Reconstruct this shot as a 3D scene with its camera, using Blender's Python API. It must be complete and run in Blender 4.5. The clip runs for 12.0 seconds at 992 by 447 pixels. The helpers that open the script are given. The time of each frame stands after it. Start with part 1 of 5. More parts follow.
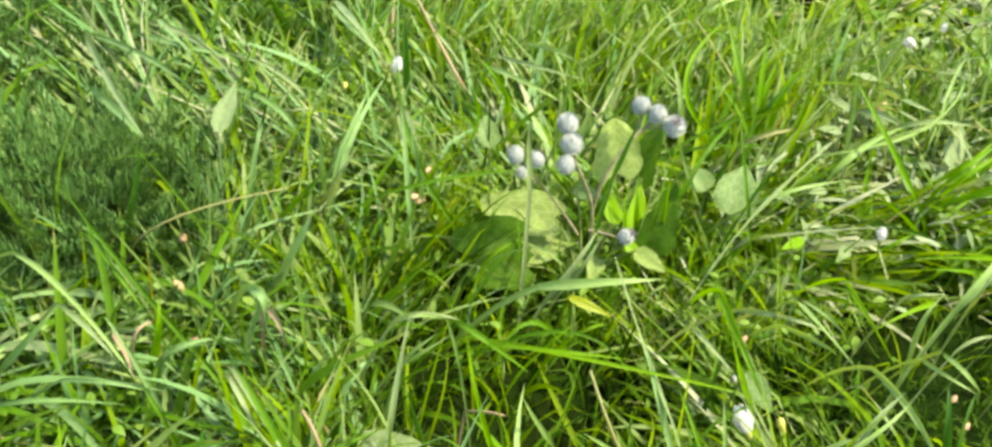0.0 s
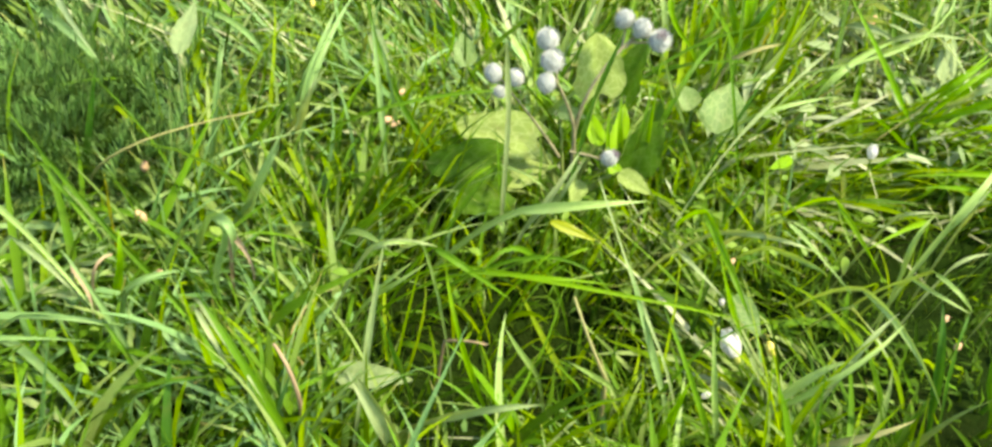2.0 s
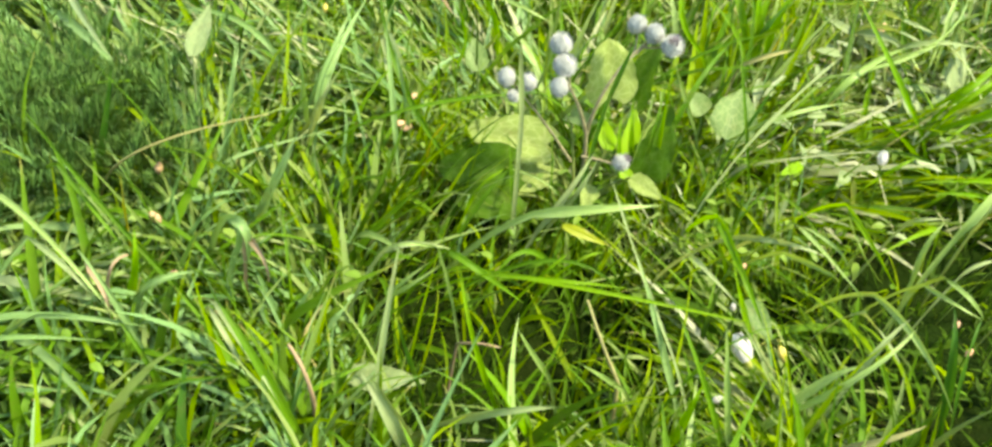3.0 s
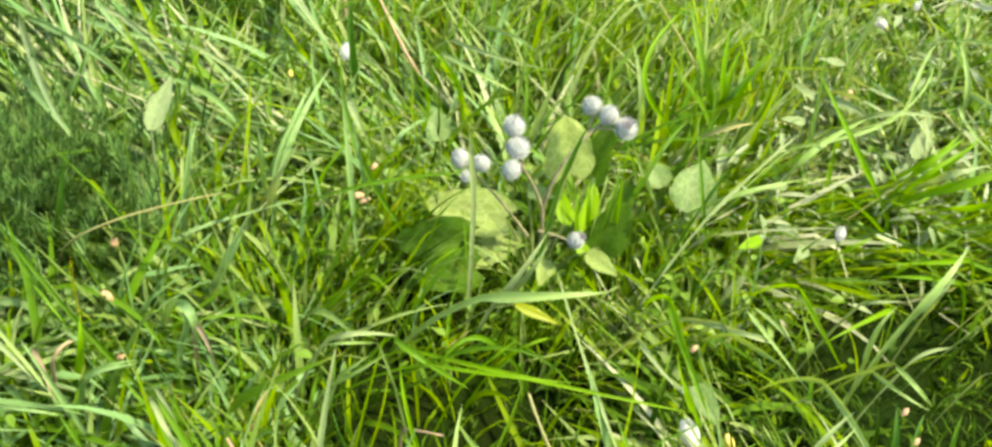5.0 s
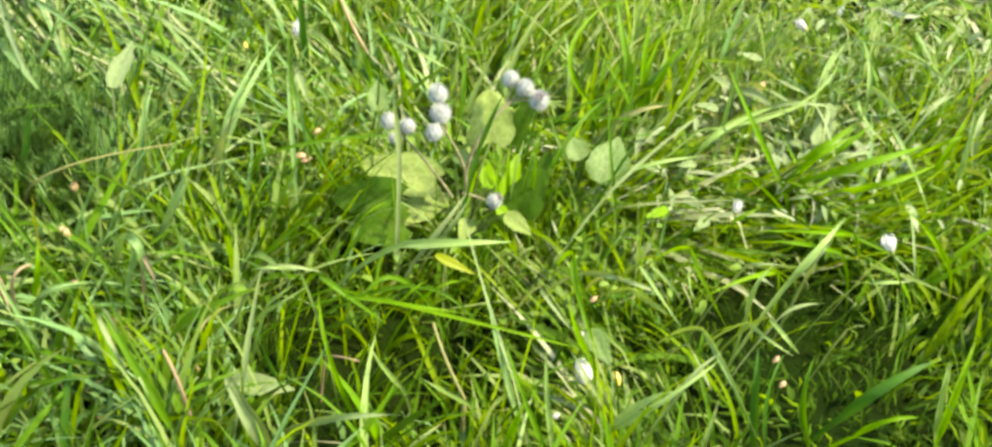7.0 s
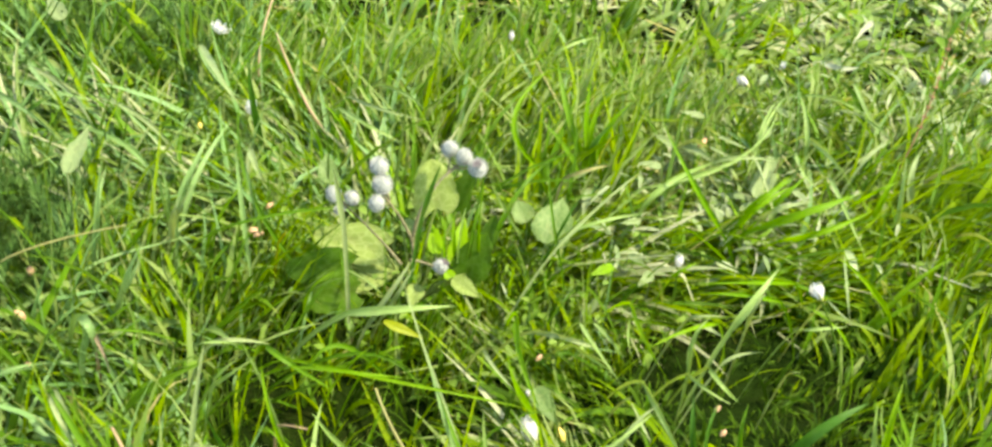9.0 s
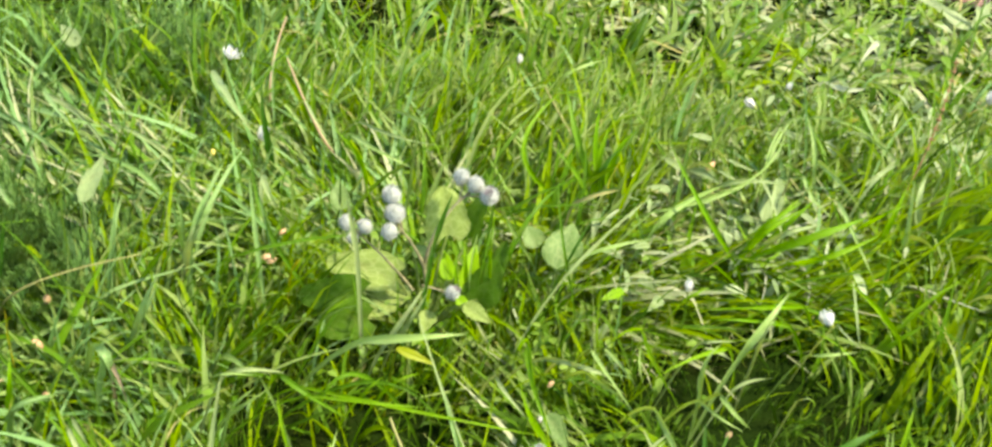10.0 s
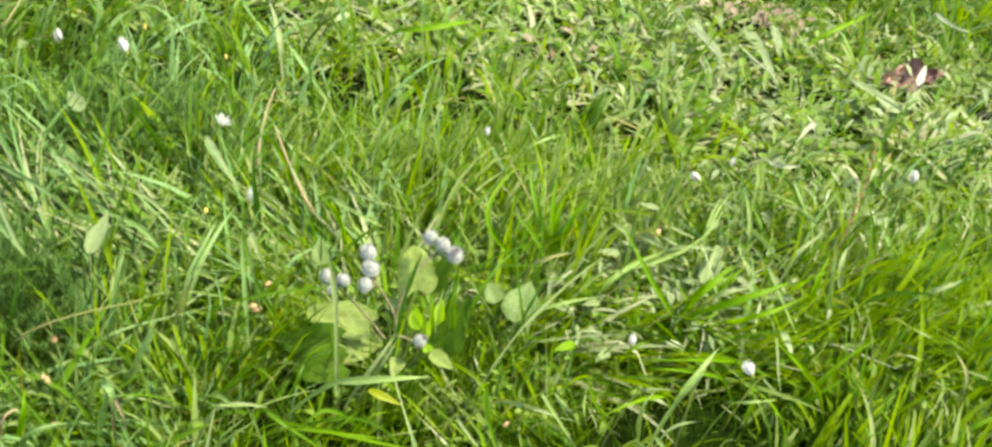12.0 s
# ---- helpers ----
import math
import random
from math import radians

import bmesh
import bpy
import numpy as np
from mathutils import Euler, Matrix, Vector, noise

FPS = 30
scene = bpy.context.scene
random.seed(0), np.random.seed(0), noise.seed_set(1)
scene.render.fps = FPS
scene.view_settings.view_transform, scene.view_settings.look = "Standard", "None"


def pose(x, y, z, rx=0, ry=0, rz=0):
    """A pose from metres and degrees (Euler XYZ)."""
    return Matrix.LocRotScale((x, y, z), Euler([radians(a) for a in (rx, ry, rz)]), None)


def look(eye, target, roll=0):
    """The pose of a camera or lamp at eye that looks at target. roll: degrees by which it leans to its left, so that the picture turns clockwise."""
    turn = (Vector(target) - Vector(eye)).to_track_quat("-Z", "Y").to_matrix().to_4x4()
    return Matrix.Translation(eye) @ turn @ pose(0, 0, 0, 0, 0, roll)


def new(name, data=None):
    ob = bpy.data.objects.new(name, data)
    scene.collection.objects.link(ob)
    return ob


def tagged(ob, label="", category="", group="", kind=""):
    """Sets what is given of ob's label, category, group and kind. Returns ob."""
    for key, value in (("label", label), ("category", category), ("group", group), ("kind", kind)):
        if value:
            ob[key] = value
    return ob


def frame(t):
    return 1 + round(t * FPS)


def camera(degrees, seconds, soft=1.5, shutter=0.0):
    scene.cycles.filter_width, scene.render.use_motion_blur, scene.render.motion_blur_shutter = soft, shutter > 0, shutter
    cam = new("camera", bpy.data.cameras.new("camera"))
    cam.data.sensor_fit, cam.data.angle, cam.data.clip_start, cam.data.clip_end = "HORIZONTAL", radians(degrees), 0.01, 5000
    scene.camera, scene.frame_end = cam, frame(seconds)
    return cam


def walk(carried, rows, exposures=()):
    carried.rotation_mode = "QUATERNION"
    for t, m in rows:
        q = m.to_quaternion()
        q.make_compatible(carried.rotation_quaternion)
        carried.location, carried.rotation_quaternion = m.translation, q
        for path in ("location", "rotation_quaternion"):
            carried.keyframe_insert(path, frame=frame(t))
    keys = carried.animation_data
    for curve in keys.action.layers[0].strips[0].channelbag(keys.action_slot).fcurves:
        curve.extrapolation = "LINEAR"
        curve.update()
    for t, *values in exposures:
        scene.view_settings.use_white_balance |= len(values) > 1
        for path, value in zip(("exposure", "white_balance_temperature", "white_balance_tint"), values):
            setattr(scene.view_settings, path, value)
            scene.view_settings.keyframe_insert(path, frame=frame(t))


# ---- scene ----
cam = camera(55.55, 12.0, soft=2.75)
# seconds, eye x, y, z in metres, yaw, pitch, roll in degrees
ROWS = [
    (0.0, 0.0050, 0.0023, 0.7732, 0.00, -38.00, 6.31),
    (0.5, 0.0055, 0.0103, 0.7645, -1.05, -40.20, 6.63),
    (1.0, 0.0113, 0.0232, 0.7560, -1.72, -41.36, 6.56),
    (1.5, 0.0101, 0.0333, 0.7414, -2.12, -42.18, 6.72),
    (2.0, 0.0074, 0.0315, 0.7422, -2.21, -42.16, 6.84),
    (2.5, 0.0018, 0.0301, 0.7406, -2.14, -41.96, 6.91),
    (3.0, -0.0022, 0.0260, 0.7410, -1.94, -41.75, 7.01),
    (3.2, -0.0067, 0.0262, 0.7390, -1.79, -41.83, 7.18),
    (4.8, 0.0395, 0.0702, 0.7776, -1.68, -43.51, 7.64),
    (5.0, 0.0413, 0.0713, 0.8009, -1.62, -41.05, 7.51),
    (5.5, 0.0653, 0.0498, 0.8320, -1.94, -39.28, 7.86),
    (6.0, 0.0891, 0.0056, 0.8614, -2.46, -39.61, 9.45),
    (6.5, 0.0894, -0.0254, 0.8423, -2.62, -39.65, 10.74),
    (7.0, 0.1132, -0.0451, 0.8410, -2.97, -40.47, 10.29),
    (7.2, 0.1275, -0.0471, 0.8322, -2.84, -40.53, 9.86),
    (8.8, 0.1620, -0.0613, 0.8823, -2.96, -37.78, 7.79),
    (9.0, 0.1681, -0.0673, 0.8793, -2.89, -36.96, 7.76),
    (9.5, 0.1650, -0.0624, 0.8875, -2.66, -36.69, 7.47),
    (10.0, 0.1567, -0.0634, 0.9006, -2.47, -36.36, 7.32),
    (10.5, 0.1615, -0.0843, 0.9030, -2.34, -35.63, 7.30),
    (11.0, 0.1570, -0.1151, 0.9476, -2.60, -35.12, 7.95),
    (11.5, 0.1516, -0.1571, 0.9802, -2.89, -33.33, 8.43),
    (12.0, 0.1617, -0.1875, 0.9847, -3.88, -32.40, 9.31),
]


def aim(x, y, z, yaw, pitch, roll):
    a, b = radians(yaw), radians(pitch)
    way = Vector((-math.sin(a) * math.cos(b), math.cos(a) * math.cos(b), math.sin(b)))
    return look((x, y, z), Vector((x, y, z)) + way, roll)


walk(cam, [(t, aim(*row)) for t, *row in ROWS], exposures=[(0.0, 1.83, 7900, -3), (2.0, 1.96, 8150, -3), (5.4, 1.92, 8250, -2), (7.0, 1.95, 8300, -2), (12.0, 1.76, 8150, -2)])

# ---- daylight ----
SUN_HIGH, SUN_ROUND = 60.0, 104.0  # degrees above the horizon, and clockwise from +y seen from above
world = bpy.data.worlds.new("sky")
scene.world = world
world.use_nodes = True
sky = world.node_tree.nodes.new("ShaderNodeTexSky")
sky.sky_type, sky.sun_disc = "NISHITA", False
sky.sun_elevation, sky.sun_rotation = radians(SUN_HIGH), radians(SUN_ROUND)
back = world.node_tree.nodes["Background"]
back.inputs["Strength"].default_value = 0.15
world.node_tree.links.new(sky.outputs["Color"], back.inputs["Color"])
sun = new("sun", bpy.data.lights.new("sun", "SUN"))
sun.data.energy, sun.data.angle, sun.data.color = 3.15, radians(5.0), (1.0, 0.94, 0.84)
sun.matrix_world = look((0, 0, 0), (-math.sin(radians(SUN_ROUND)) * math.cos(radians(SUN_HIGH)),
                                    -math.cos(radians(SUN_ROUND)) * math.cos(radians(SUN_HIGH)), -math.sin(radians(SUN_HIGH))))

# ---- materials ----
def material(name):
    m = bpy.data.materials.new(name)
    m.use_nodes = True
    t = m.node_tree
    return m, t, t.nodes["Principled BSDF"], t.nodes["Material Output"]


def ramp(t, source, stops):
    r = t.nodes.new("ShaderNodeValToRGB")
    els = r.color_ramp.elements
    while len(els) < len(stops):
        els.new(0.5)
    for e, (at, rgb) in zip(els, stops):
        e.position, e.color = at, (*rgb, 1)
    t.links.new(source, r.inputs["Fac"])
    return r.outputs["Color"]


def mix(t, fac, a, b, kind="MIX"):
    n = t.nodes.new("ShaderNodeMix")
    n.data_type, n.blend_type = "RGBA", kind
    for socket, value in ((n.inputs[0], fac), (n.inputs[6], a), (n.inputs[7], b)):
        if isinstance(value, (int, float)):
            socket.default_value = value if socket == n.inputs[0] else (value, value, value, 1)
        elif isinstance(value, tuple):
            socket.default_value = (*value, 1)
        else:
            t.links.new(value, socket)
    return n.outputs[2]


def grain(t, scale, detail=3.0, coords="Object"):
    c = t.nodes.new("ShaderNodeTexCoord")
    n = t.nodes.new("ShaderNodeTexNoise")
    n.inputs["Scale"].default_value, n.inputs["Detail"].default_value = scale, detail
    t.links.new(c.outputs[coords], n.inputs["Vector"])
    return n.outputs["Fac"]


def between(t, source, low, high):
    n = t.nodes.new("ShaderNodeMapRange")
    n.inputs["From Min"].default_value, n.inputs["From Max"].default_value = low, high
    t.links.new(source, n.inputs["Value"])
    return n.outputs["Result"]


def rough_bump(t, bsdf, source, height, distance=0.002):
    b = t.nodes.new("ShaderNodeBump")
    b.inputs["Strength"].default_value, b.inputs["Distance"].default_value = height, distance
    t.links.new(source, b.inputs["Height"])
    t.links.new(b.outputs["Normal"], bsdf.inputs["Normal"])
    return b.outputs["Normal"]


def leafy(name, tones, rough=0.42, thin=0.38, single=False, dry_tip=0.0, ribs=40.0, warm=(1.25, 1.15, 0.35), speck=(0.16, 0.12, 0.05), stain=0.25, gloss=0.22, veins=0.0):
    """A thin green surface: its own tone for each blade, fine ribs along it, a paler rib in the middle, some light through it."""
    m, t, bsdf, out = material(name)
    if single:
        pick = t.nodes.new("ShaderNodeObjectInfo").outputs["Random"]
    else:
        pick = t.nodes.new("ShaderNodeNewGeometry").outputs["Random Per Island"]
    n = len(tones)
    colour = ramp(t, pick, [(i / max(1, n - 1), c) for i, c in enumerate(tones)])
    uv = t.nodes.new("ShaderNodeUVMap").outputs["UV"]
    xyz = t.nodes.new("ShaderNodeSeparateXYZ")
    t.links.new(uv, xyz.inputs[0])
    # ribs along the blade
    wave = t.nodes.new("ShaderNodeTexWave")
    wave.inputs["Scale"].default_value, wave.inputs["Distortion"].default_value = ribs / 20, 0.6
    wave.bands_direction = "X"
    t.links.new(uv, wave.inputs["Vector"])
    colour = mix(t, between(t, wave.outputs["Fac"], -1.2, 1.6), mix(t, 0.35, colour, (0.0, 0.0, 0.0)), colour)
    # stains and worn ends
    spots = between(t, grain(t, 60.0, 4.0), 0.55, 0.75)
    colour = mix(t, mix(t, spots, 0.0, stain), colour, speck)
    if veins > 0:
        # a net of paler veins, and cloudy patches between them
        net = t.nodes.new("ShaderNodeTexVoronoi")
        net.feature = "DISTANCE_TO_EDGE"
        net.inputs["Scale"].default_value = 7.0
        t.links.new(uv, net.inputs["Vector"])
        vein = between(t, net.outputs["Distance"], 0.10, 0.0)
        cloud = between(t, grain(t, 45.0, 5.0), 0.3, 0.7)
        colour = mix(t, mix(t, cloud, 0.0, 0.35), colour, mix(t, 0.5, colour, (0.03, 0.07, 0.005)))
        colour = mix(t, mix(t, vein, 0.0, veins), colour, mix(t, 0.6, colour, (0.42, 0.48, 0.22)))
    if dry_tip > 0:
        wander = t.nodes.new("ShaderNodeMath")
        wander.operation = "MULTIPLY_ADD"
        wander.inputs[1].default_value = dry_tip
        t.links.new(pick, wander.inputs[0])
        t.links.new(xyz.outputs["Y"], wander.inputs[2])
        colour = mix(t, between(t, wander.outputs[0], 0.98, 1.12), colour, (0.42, 0.33, 0.12))
    t.links.new(colour, bsdf.inputs["Base Color"])
    bsdf.inputs["Roughness"].default_value = rough
    bsdf.inputs["Specular IOR Level"].default_value = gloss
    normal = rough_bump(t, bsdf, wave.outputs["Fac"], 0.35, 0.0006)
    through_it = t.nodes.new("ShaderNodeBsdfTranslucent")
    t.links.new(mix(t, 1.0, colour, warm, "MULTIPLY"), through_it.inputs["Color"])
    both = t.nodes.new("ShaderNodeMixShader")
    both.inputs["Fac"].default_value = thin
    t.links.new(bsdf.outputs[0], both.inputs[1])
    t.links.new(through_it.outputs[0], both.inputs[2])
    t.links.new(both.outputs[0], out.inputs["Surface"])
    return m


GRASS = {
    "mid": leafy("grass_green", [(0.054, 0.135, 0.006), (0.090, 0.205, 0.010), (0.117, 0.255, 0.013), (0.072, 0.165, 0.007), (0.153, 0.285, 0.021)], dry_tip=0.10, gloss=0.13),
    "bright": leafy("grass_yellow_green", [(0.128, 0.240, 0.002), (0.186, 0.320, 0.003), (0.246, 0.370, 0.005), (0.154, 0.270, 0.002)], rough=0.48, thin=0.48, dry_tip=0.08, gloss=0.11),
    # grey and blue greens hold some of the sky's sheen in their colour
    "pale": leafy("grass_grey_green", [(0.130, 0.212, 0.046), (0.188, 0.278, 0.068), (0.240, 0.330, 0.094), (0.150, 0.240, 0.046), (0.280, 0.355, 0.122)], rough=0.42, thin=0.32, dry_tip=0.12, gloss=0.25),
    "cool": leafy("grass_blue_green", [(0.100, 0.220, 0.056), (0.155, 0.295, 0.098), (0.215, 0.365, 0.145), (0.122, 0.255, 0.062)], rough=0.42, thin=0.3, dry_tip=0.06, gloss=0.28),
    "bleached": leafy("grass_bleached", [(0.30, 0.345, 0.165), (0.36, 0.40, 0.22), (0.41, 0.43, 0.27), (0.31, 0.33, 0.155)], rough=0.38, thin=0.3, gloss=0.28),
    # deep green grass, also swapped in for shade in the hollows
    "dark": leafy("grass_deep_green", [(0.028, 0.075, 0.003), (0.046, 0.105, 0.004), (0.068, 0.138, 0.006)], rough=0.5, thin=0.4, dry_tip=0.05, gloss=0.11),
    "straw": leafy("grass_straw", [(0.34, 0.31, 0.11), (0.42, 0.38, 0.16), (0.30, 0.26, 0.09), (0.36, 0.37, 0.12)], rough=0.6, thin=0.25, warm=(1.0, 0.95, 0.8)),
}
BLADE = {
    "mid": leafy("blade_green", [(0.081, 0.190, 0.007), (0.135, 0.280, 0.015)], single=True),
    "bright": leafy("blade_yellow_green", [(0.135, 0.300, 0.005), (0.207, 0.380, 0.009)], single=True, thin=0.45),
    # single blades likewise: some sky sheen mixed into the grey and blue greens
    "pale": leafy("blade_grey_green", [(0.215, 0.330, 0.085), (0.305, 0.430, 0.135)], single=True, rough=0.36, thin=0.3, gloss=0.28),
    "cool": leafy("blade_blue_green", [(0.165, 0.290, 0.085), (0.255, 0.390, 0.150)], single=True, rough=0.42, thin=0.3, gloss=0.28),
    "white": leafy("blade_bleached", [(0.24, 0.32, 0.135), (0.31, 0.375, 0.175)], single=True, rough=0.36, thin=0.3),
    "cream": leafy("blade_withered_white", [(0.40, 0.43, 0.30), (0.48, 0.50, 0.37)], single=True, rough=0.6, thin=0.35, warm=(1.0, 1.0, 0.8)),
    "dark": leafy("blade_deep_green", [(0.045, 0.130, 0.012), (0.063, 0.170, 0.018)], single=True),
    "straw": leafy("blade_straw", [(0.33, 0.31, 0.12), (0.40, 0.37, 0.16)], single=True, rough=0.6, thin=0.2, warm=(1.0, 0.95, 0.8)),
    "brown": leafy("blade_withered", [(0.360, 0.250, 0.150), (0.440, 0.320, 0.200)], single=True, rough=0.6, thin=0.2, warm=(1.0, 0.95, 0.8)),
    "yellow": leafy("blade_yellowed", [(0.460, 0.420, 0.015), (0.520, 0.450, 0.020)], single=True, thin=0.4, warm=(1.1, 1.0, 0.4)),
}
LEAF = {
    "burdock": leafy("burdock_leaf", [(0.225, 0.300, 0.075), (0.265, 0.340, 0.095)], single=True, rough=0.6, thin=0.34, ribs=12.0, stain=0.35, gloss=0.11, veins=0.6),
    # burdock leaf again with shade mixed into its colour; also used for stems
    "green": leafy("burdock_leaf_shaded", [(0.075, 0.165, 0.011), (0.105, 0.215, 0.018)], single=True, rough=0.6, thin=0.38, ribs=12.0, stain=0.2, gloss=0.083, veins=0.15),
    "pale": leafy("leaf_grey_green", [(0.125, 0.210, 0.065), (0.165, 0.255, 0.085)], single=True, rough=0.5, thin=0.35, ribs=14.0, gloss=0.14, veins=0.4),
    "white": leafy("leaf_whitish", [(0.19, 0.26, 0.11), (0.23, 0.30, 0.14)], single=True, rough=0.5, thin=0.3, ribs=14.0, veins=0.4),
    "cream": leafy("leaf_withered_white", [(0.46, 0.48, 0.38), (0.54, 0.55, 0.45)], single=True, rough=0.5, thin=0.25, ribs=14.0, warm=(1.0, 1.0, 0.8)),
    "silver": leafy("leaf_silvery_green", [(0.24, 0.305, 0.150), (0.30, 0.365, 0.195)], single=True, rough=0.55, thin=0.3, ribs=10.0, stain=0.4, speck=(0.20, 0.26, 0.08), veins=0.5),
    "yellow": leafy("leaf_yellowed", [(0.25, 0.30, 0.010), (0.29, 0.33, 0.014)], single=True, thin=0.4, warm=(1.1, 1.0, 0.4), ribs=12.0),
    "bright": leafy("leaf_yellow_green", [(0.180, 0.360, 0.005), (0.234, 0.420, 0.009)], single=True, thin=0.45, ribs=12.0),
}
HERB = leafy("herb_leaf", [(0.095, 0.205, 0.016), (0.145, 0.265, 0.028), (0.205, 0.310, 0.056), (0.120, 0.235, 0.013)], rough=0.46, thin=0.35, ribs=10.0)
WHITISH = leafy("herb_leaf_underside", [(0.19, 0.27, 0.11), (0.26, 0.335, 0.165), (0.34, 0.405, 0.235)], rough=0.4, thin=0.3, ribs=10.0)
LITTER = leafy("brown_litter", [(0.20, 0.15, 0.10), (0.30, 0.23, 0.17), (0.36, 0.29, 0.22), (0.16, 0.11, 0.07)], rough=0.7, thin=0.15, ribs=8.0, gloss=0.1, warm=(1.0, 0.9, 0.8))
FEATHER = leafy("feathery_leaf", [(0.040, 0.100, 0.022), (0.075, 0.165, 0.036), (0.15, 0.27, 0.070)], rough=0.5, thin=0.3, gloss=0.17)


def soil():
    m, t, bsdf, out = material("soil_and_thatch")
    # soil and moss kept near black, standing in for deep shade between blades
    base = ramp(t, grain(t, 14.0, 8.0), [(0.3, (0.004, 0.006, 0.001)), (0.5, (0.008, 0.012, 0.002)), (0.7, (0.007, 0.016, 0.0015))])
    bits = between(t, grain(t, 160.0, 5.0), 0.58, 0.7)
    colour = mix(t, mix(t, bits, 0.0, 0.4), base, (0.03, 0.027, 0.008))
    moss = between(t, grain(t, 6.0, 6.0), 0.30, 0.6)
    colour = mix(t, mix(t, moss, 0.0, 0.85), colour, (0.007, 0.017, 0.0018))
    # short grass covers the ground round the long meadow, darkened for blade shadows
    place = t.nodes.new("ShaderNodeTexCoord").outputs["Object"]
    away = t.nodes.new("ShaderNodeVectorMath")
    away.operation = "DISTANCE"
    away.inputs[1].default_value = (0.4, 1.4, 0.0)
    t.links.new(place, away.inputs[0])
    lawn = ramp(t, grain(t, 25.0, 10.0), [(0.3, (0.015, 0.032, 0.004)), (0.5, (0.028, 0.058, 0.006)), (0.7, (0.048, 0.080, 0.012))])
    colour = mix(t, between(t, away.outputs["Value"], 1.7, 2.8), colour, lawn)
    t.links.new(colour, bsdf.inputs["Base Color"])
    bsdf.inputs["Roughness"].default_value = 0.95
    bsdf.inputs["Specular IOR Level"].default_value = 0.03
    rough_bump(t, bsdf, grain(t, 90.0, 8.0), 0.8, 0.01)
    return m


def plain(name, dark, light, rough, scale=200.0, bump=0.3):
    m, t, bsdf, out = material(name)
    g = grain(t, scale, 4.0)
    t.links.new(ramp(t, g, [(0.3, dark), (0.7, light)]), bsdf.inputs["Base Color"])
    bsdf.inputs["Roughness"].default_value = rough
    rough_bump(t, bsdf, g, bump, 0.001)
    return m


SOIL = soil()
WOOL = plain("bur_wool", (0.265, 0.275, 0.26), (0.38, 0.39, 0.375), 0.95, 500.0, 0.6)
HOOK = plain("bur_bracts", (0.255, 0.265, 0.25), (0.37, 0.38, 0.36), 0.8, 700.0)
FLORET = plain("bur_florets", (0.20, 0.14, 0.18), (0.34, 0.26, 0.30), 0.8, 700.0)
STEM = plain("burdock_stem", (0.13, 0.12, 0.06), (0.27, 0.23, 0.13), 0.6, 120.0)
PETAL = leafy("flower_petal", [(0.82, 0.81, 0.80), (0.86, 0.84, 0.83)], rough=0.6, thin=0.52, warm=(1.0, 0.98, 0.96), speck=(0.70, 0.45, 0.50), stain=0.2)
CALYX = plain("flower_calyx", (0.20, 0.25, 0.04), (0.34, 0.34, 0.08), 0.5, 300.0)
BUD = plain("yellow_bud", (0.50, 0.38, 0.06), (0.62, 0.50, 0.14), 0.5, 300.0)
WITHER = plain("withered_petals", (0.30, 0.17, 0.09), (0.46, 0.30, 0.17), 0.7, 300.0)
SORREL = plain("withered_seed_stalk", (0.14, 0.055, 0.025), (0.28, 0.13, 0.06), 0.7, 300.0)
DEAD = plain("dead_leaf_brown", (0.055, 0.022, 0.018), (0.30, 0.16, 0.135), 0.6, 38.0, 0.7)

# ---- shapes ----
def quad_mesh(name, verts, quads, uvs, mat):
    """A mesh from arrays: verts n x 3, quads m x 4, a uv for each vert."""
    me = bpy.data.meshes.new(name)
    quads = np.ascontiguousarray(quads, np.int32)
    me.vertices.add(len(verts))
    me.vertices.foreach_set("co", np.ascontiguousarray(verts, np.float32).ravel())
    me.loops.add(quads.size)
    me.loops.foreach_set("vertex_index", quads.ravel())
    me.polygons.add(len(quads))
    me.polygons.foreach_set("loop_start", np.arange(0, quads.size, 4, dtype=np.int32))
    me.update(calc_edges=True)
    me.polygons.foreach_set("use_smooth", np.ones(len(quads), bool))
    layer = me.uv_layers.new(name="UVMap")
    layer.uv.foreach_set("vector", np.ascontiguousarray(uvs[quads.ravel()], np.float32).ravel())
    me.materials.append(mat)
    return me


def grid_quads(n, rows, cols):
    """The quads of n sheets of rows x cols verts each."""
    r, c = np.meshgrid(np.arange(rows - 1), np.arange(cols - 1), indexing="ij")
    a = (r * cols + c).ravel()
    one = np.stack([a, a + 1, a + cols + 1, a + cols], 1)
    return (one[None] + (np.arange(n) * rows * cols)[:, None, None]).reshape(-1, 4)


def height(x, y):
    """The ground's gentle unevenness, and two dips deepened so that shade falls in them."""
    return 0.012 * np.sin(3.1 * x + 0.7) * np.cos(2.6 * y + 0.3) + 0.006 * np.sin(9.0 * x + 4.0 * y) - 0.07 * np.exp(-((x - 0.10) / 0.2) ** 2 - ((y - 0.66) / 0.11) ** 2) - 0.065 * np.exp(-((x - 0.57) / 0.26) ** 2 - ((y - 0.85) / 0.12) ** 2)


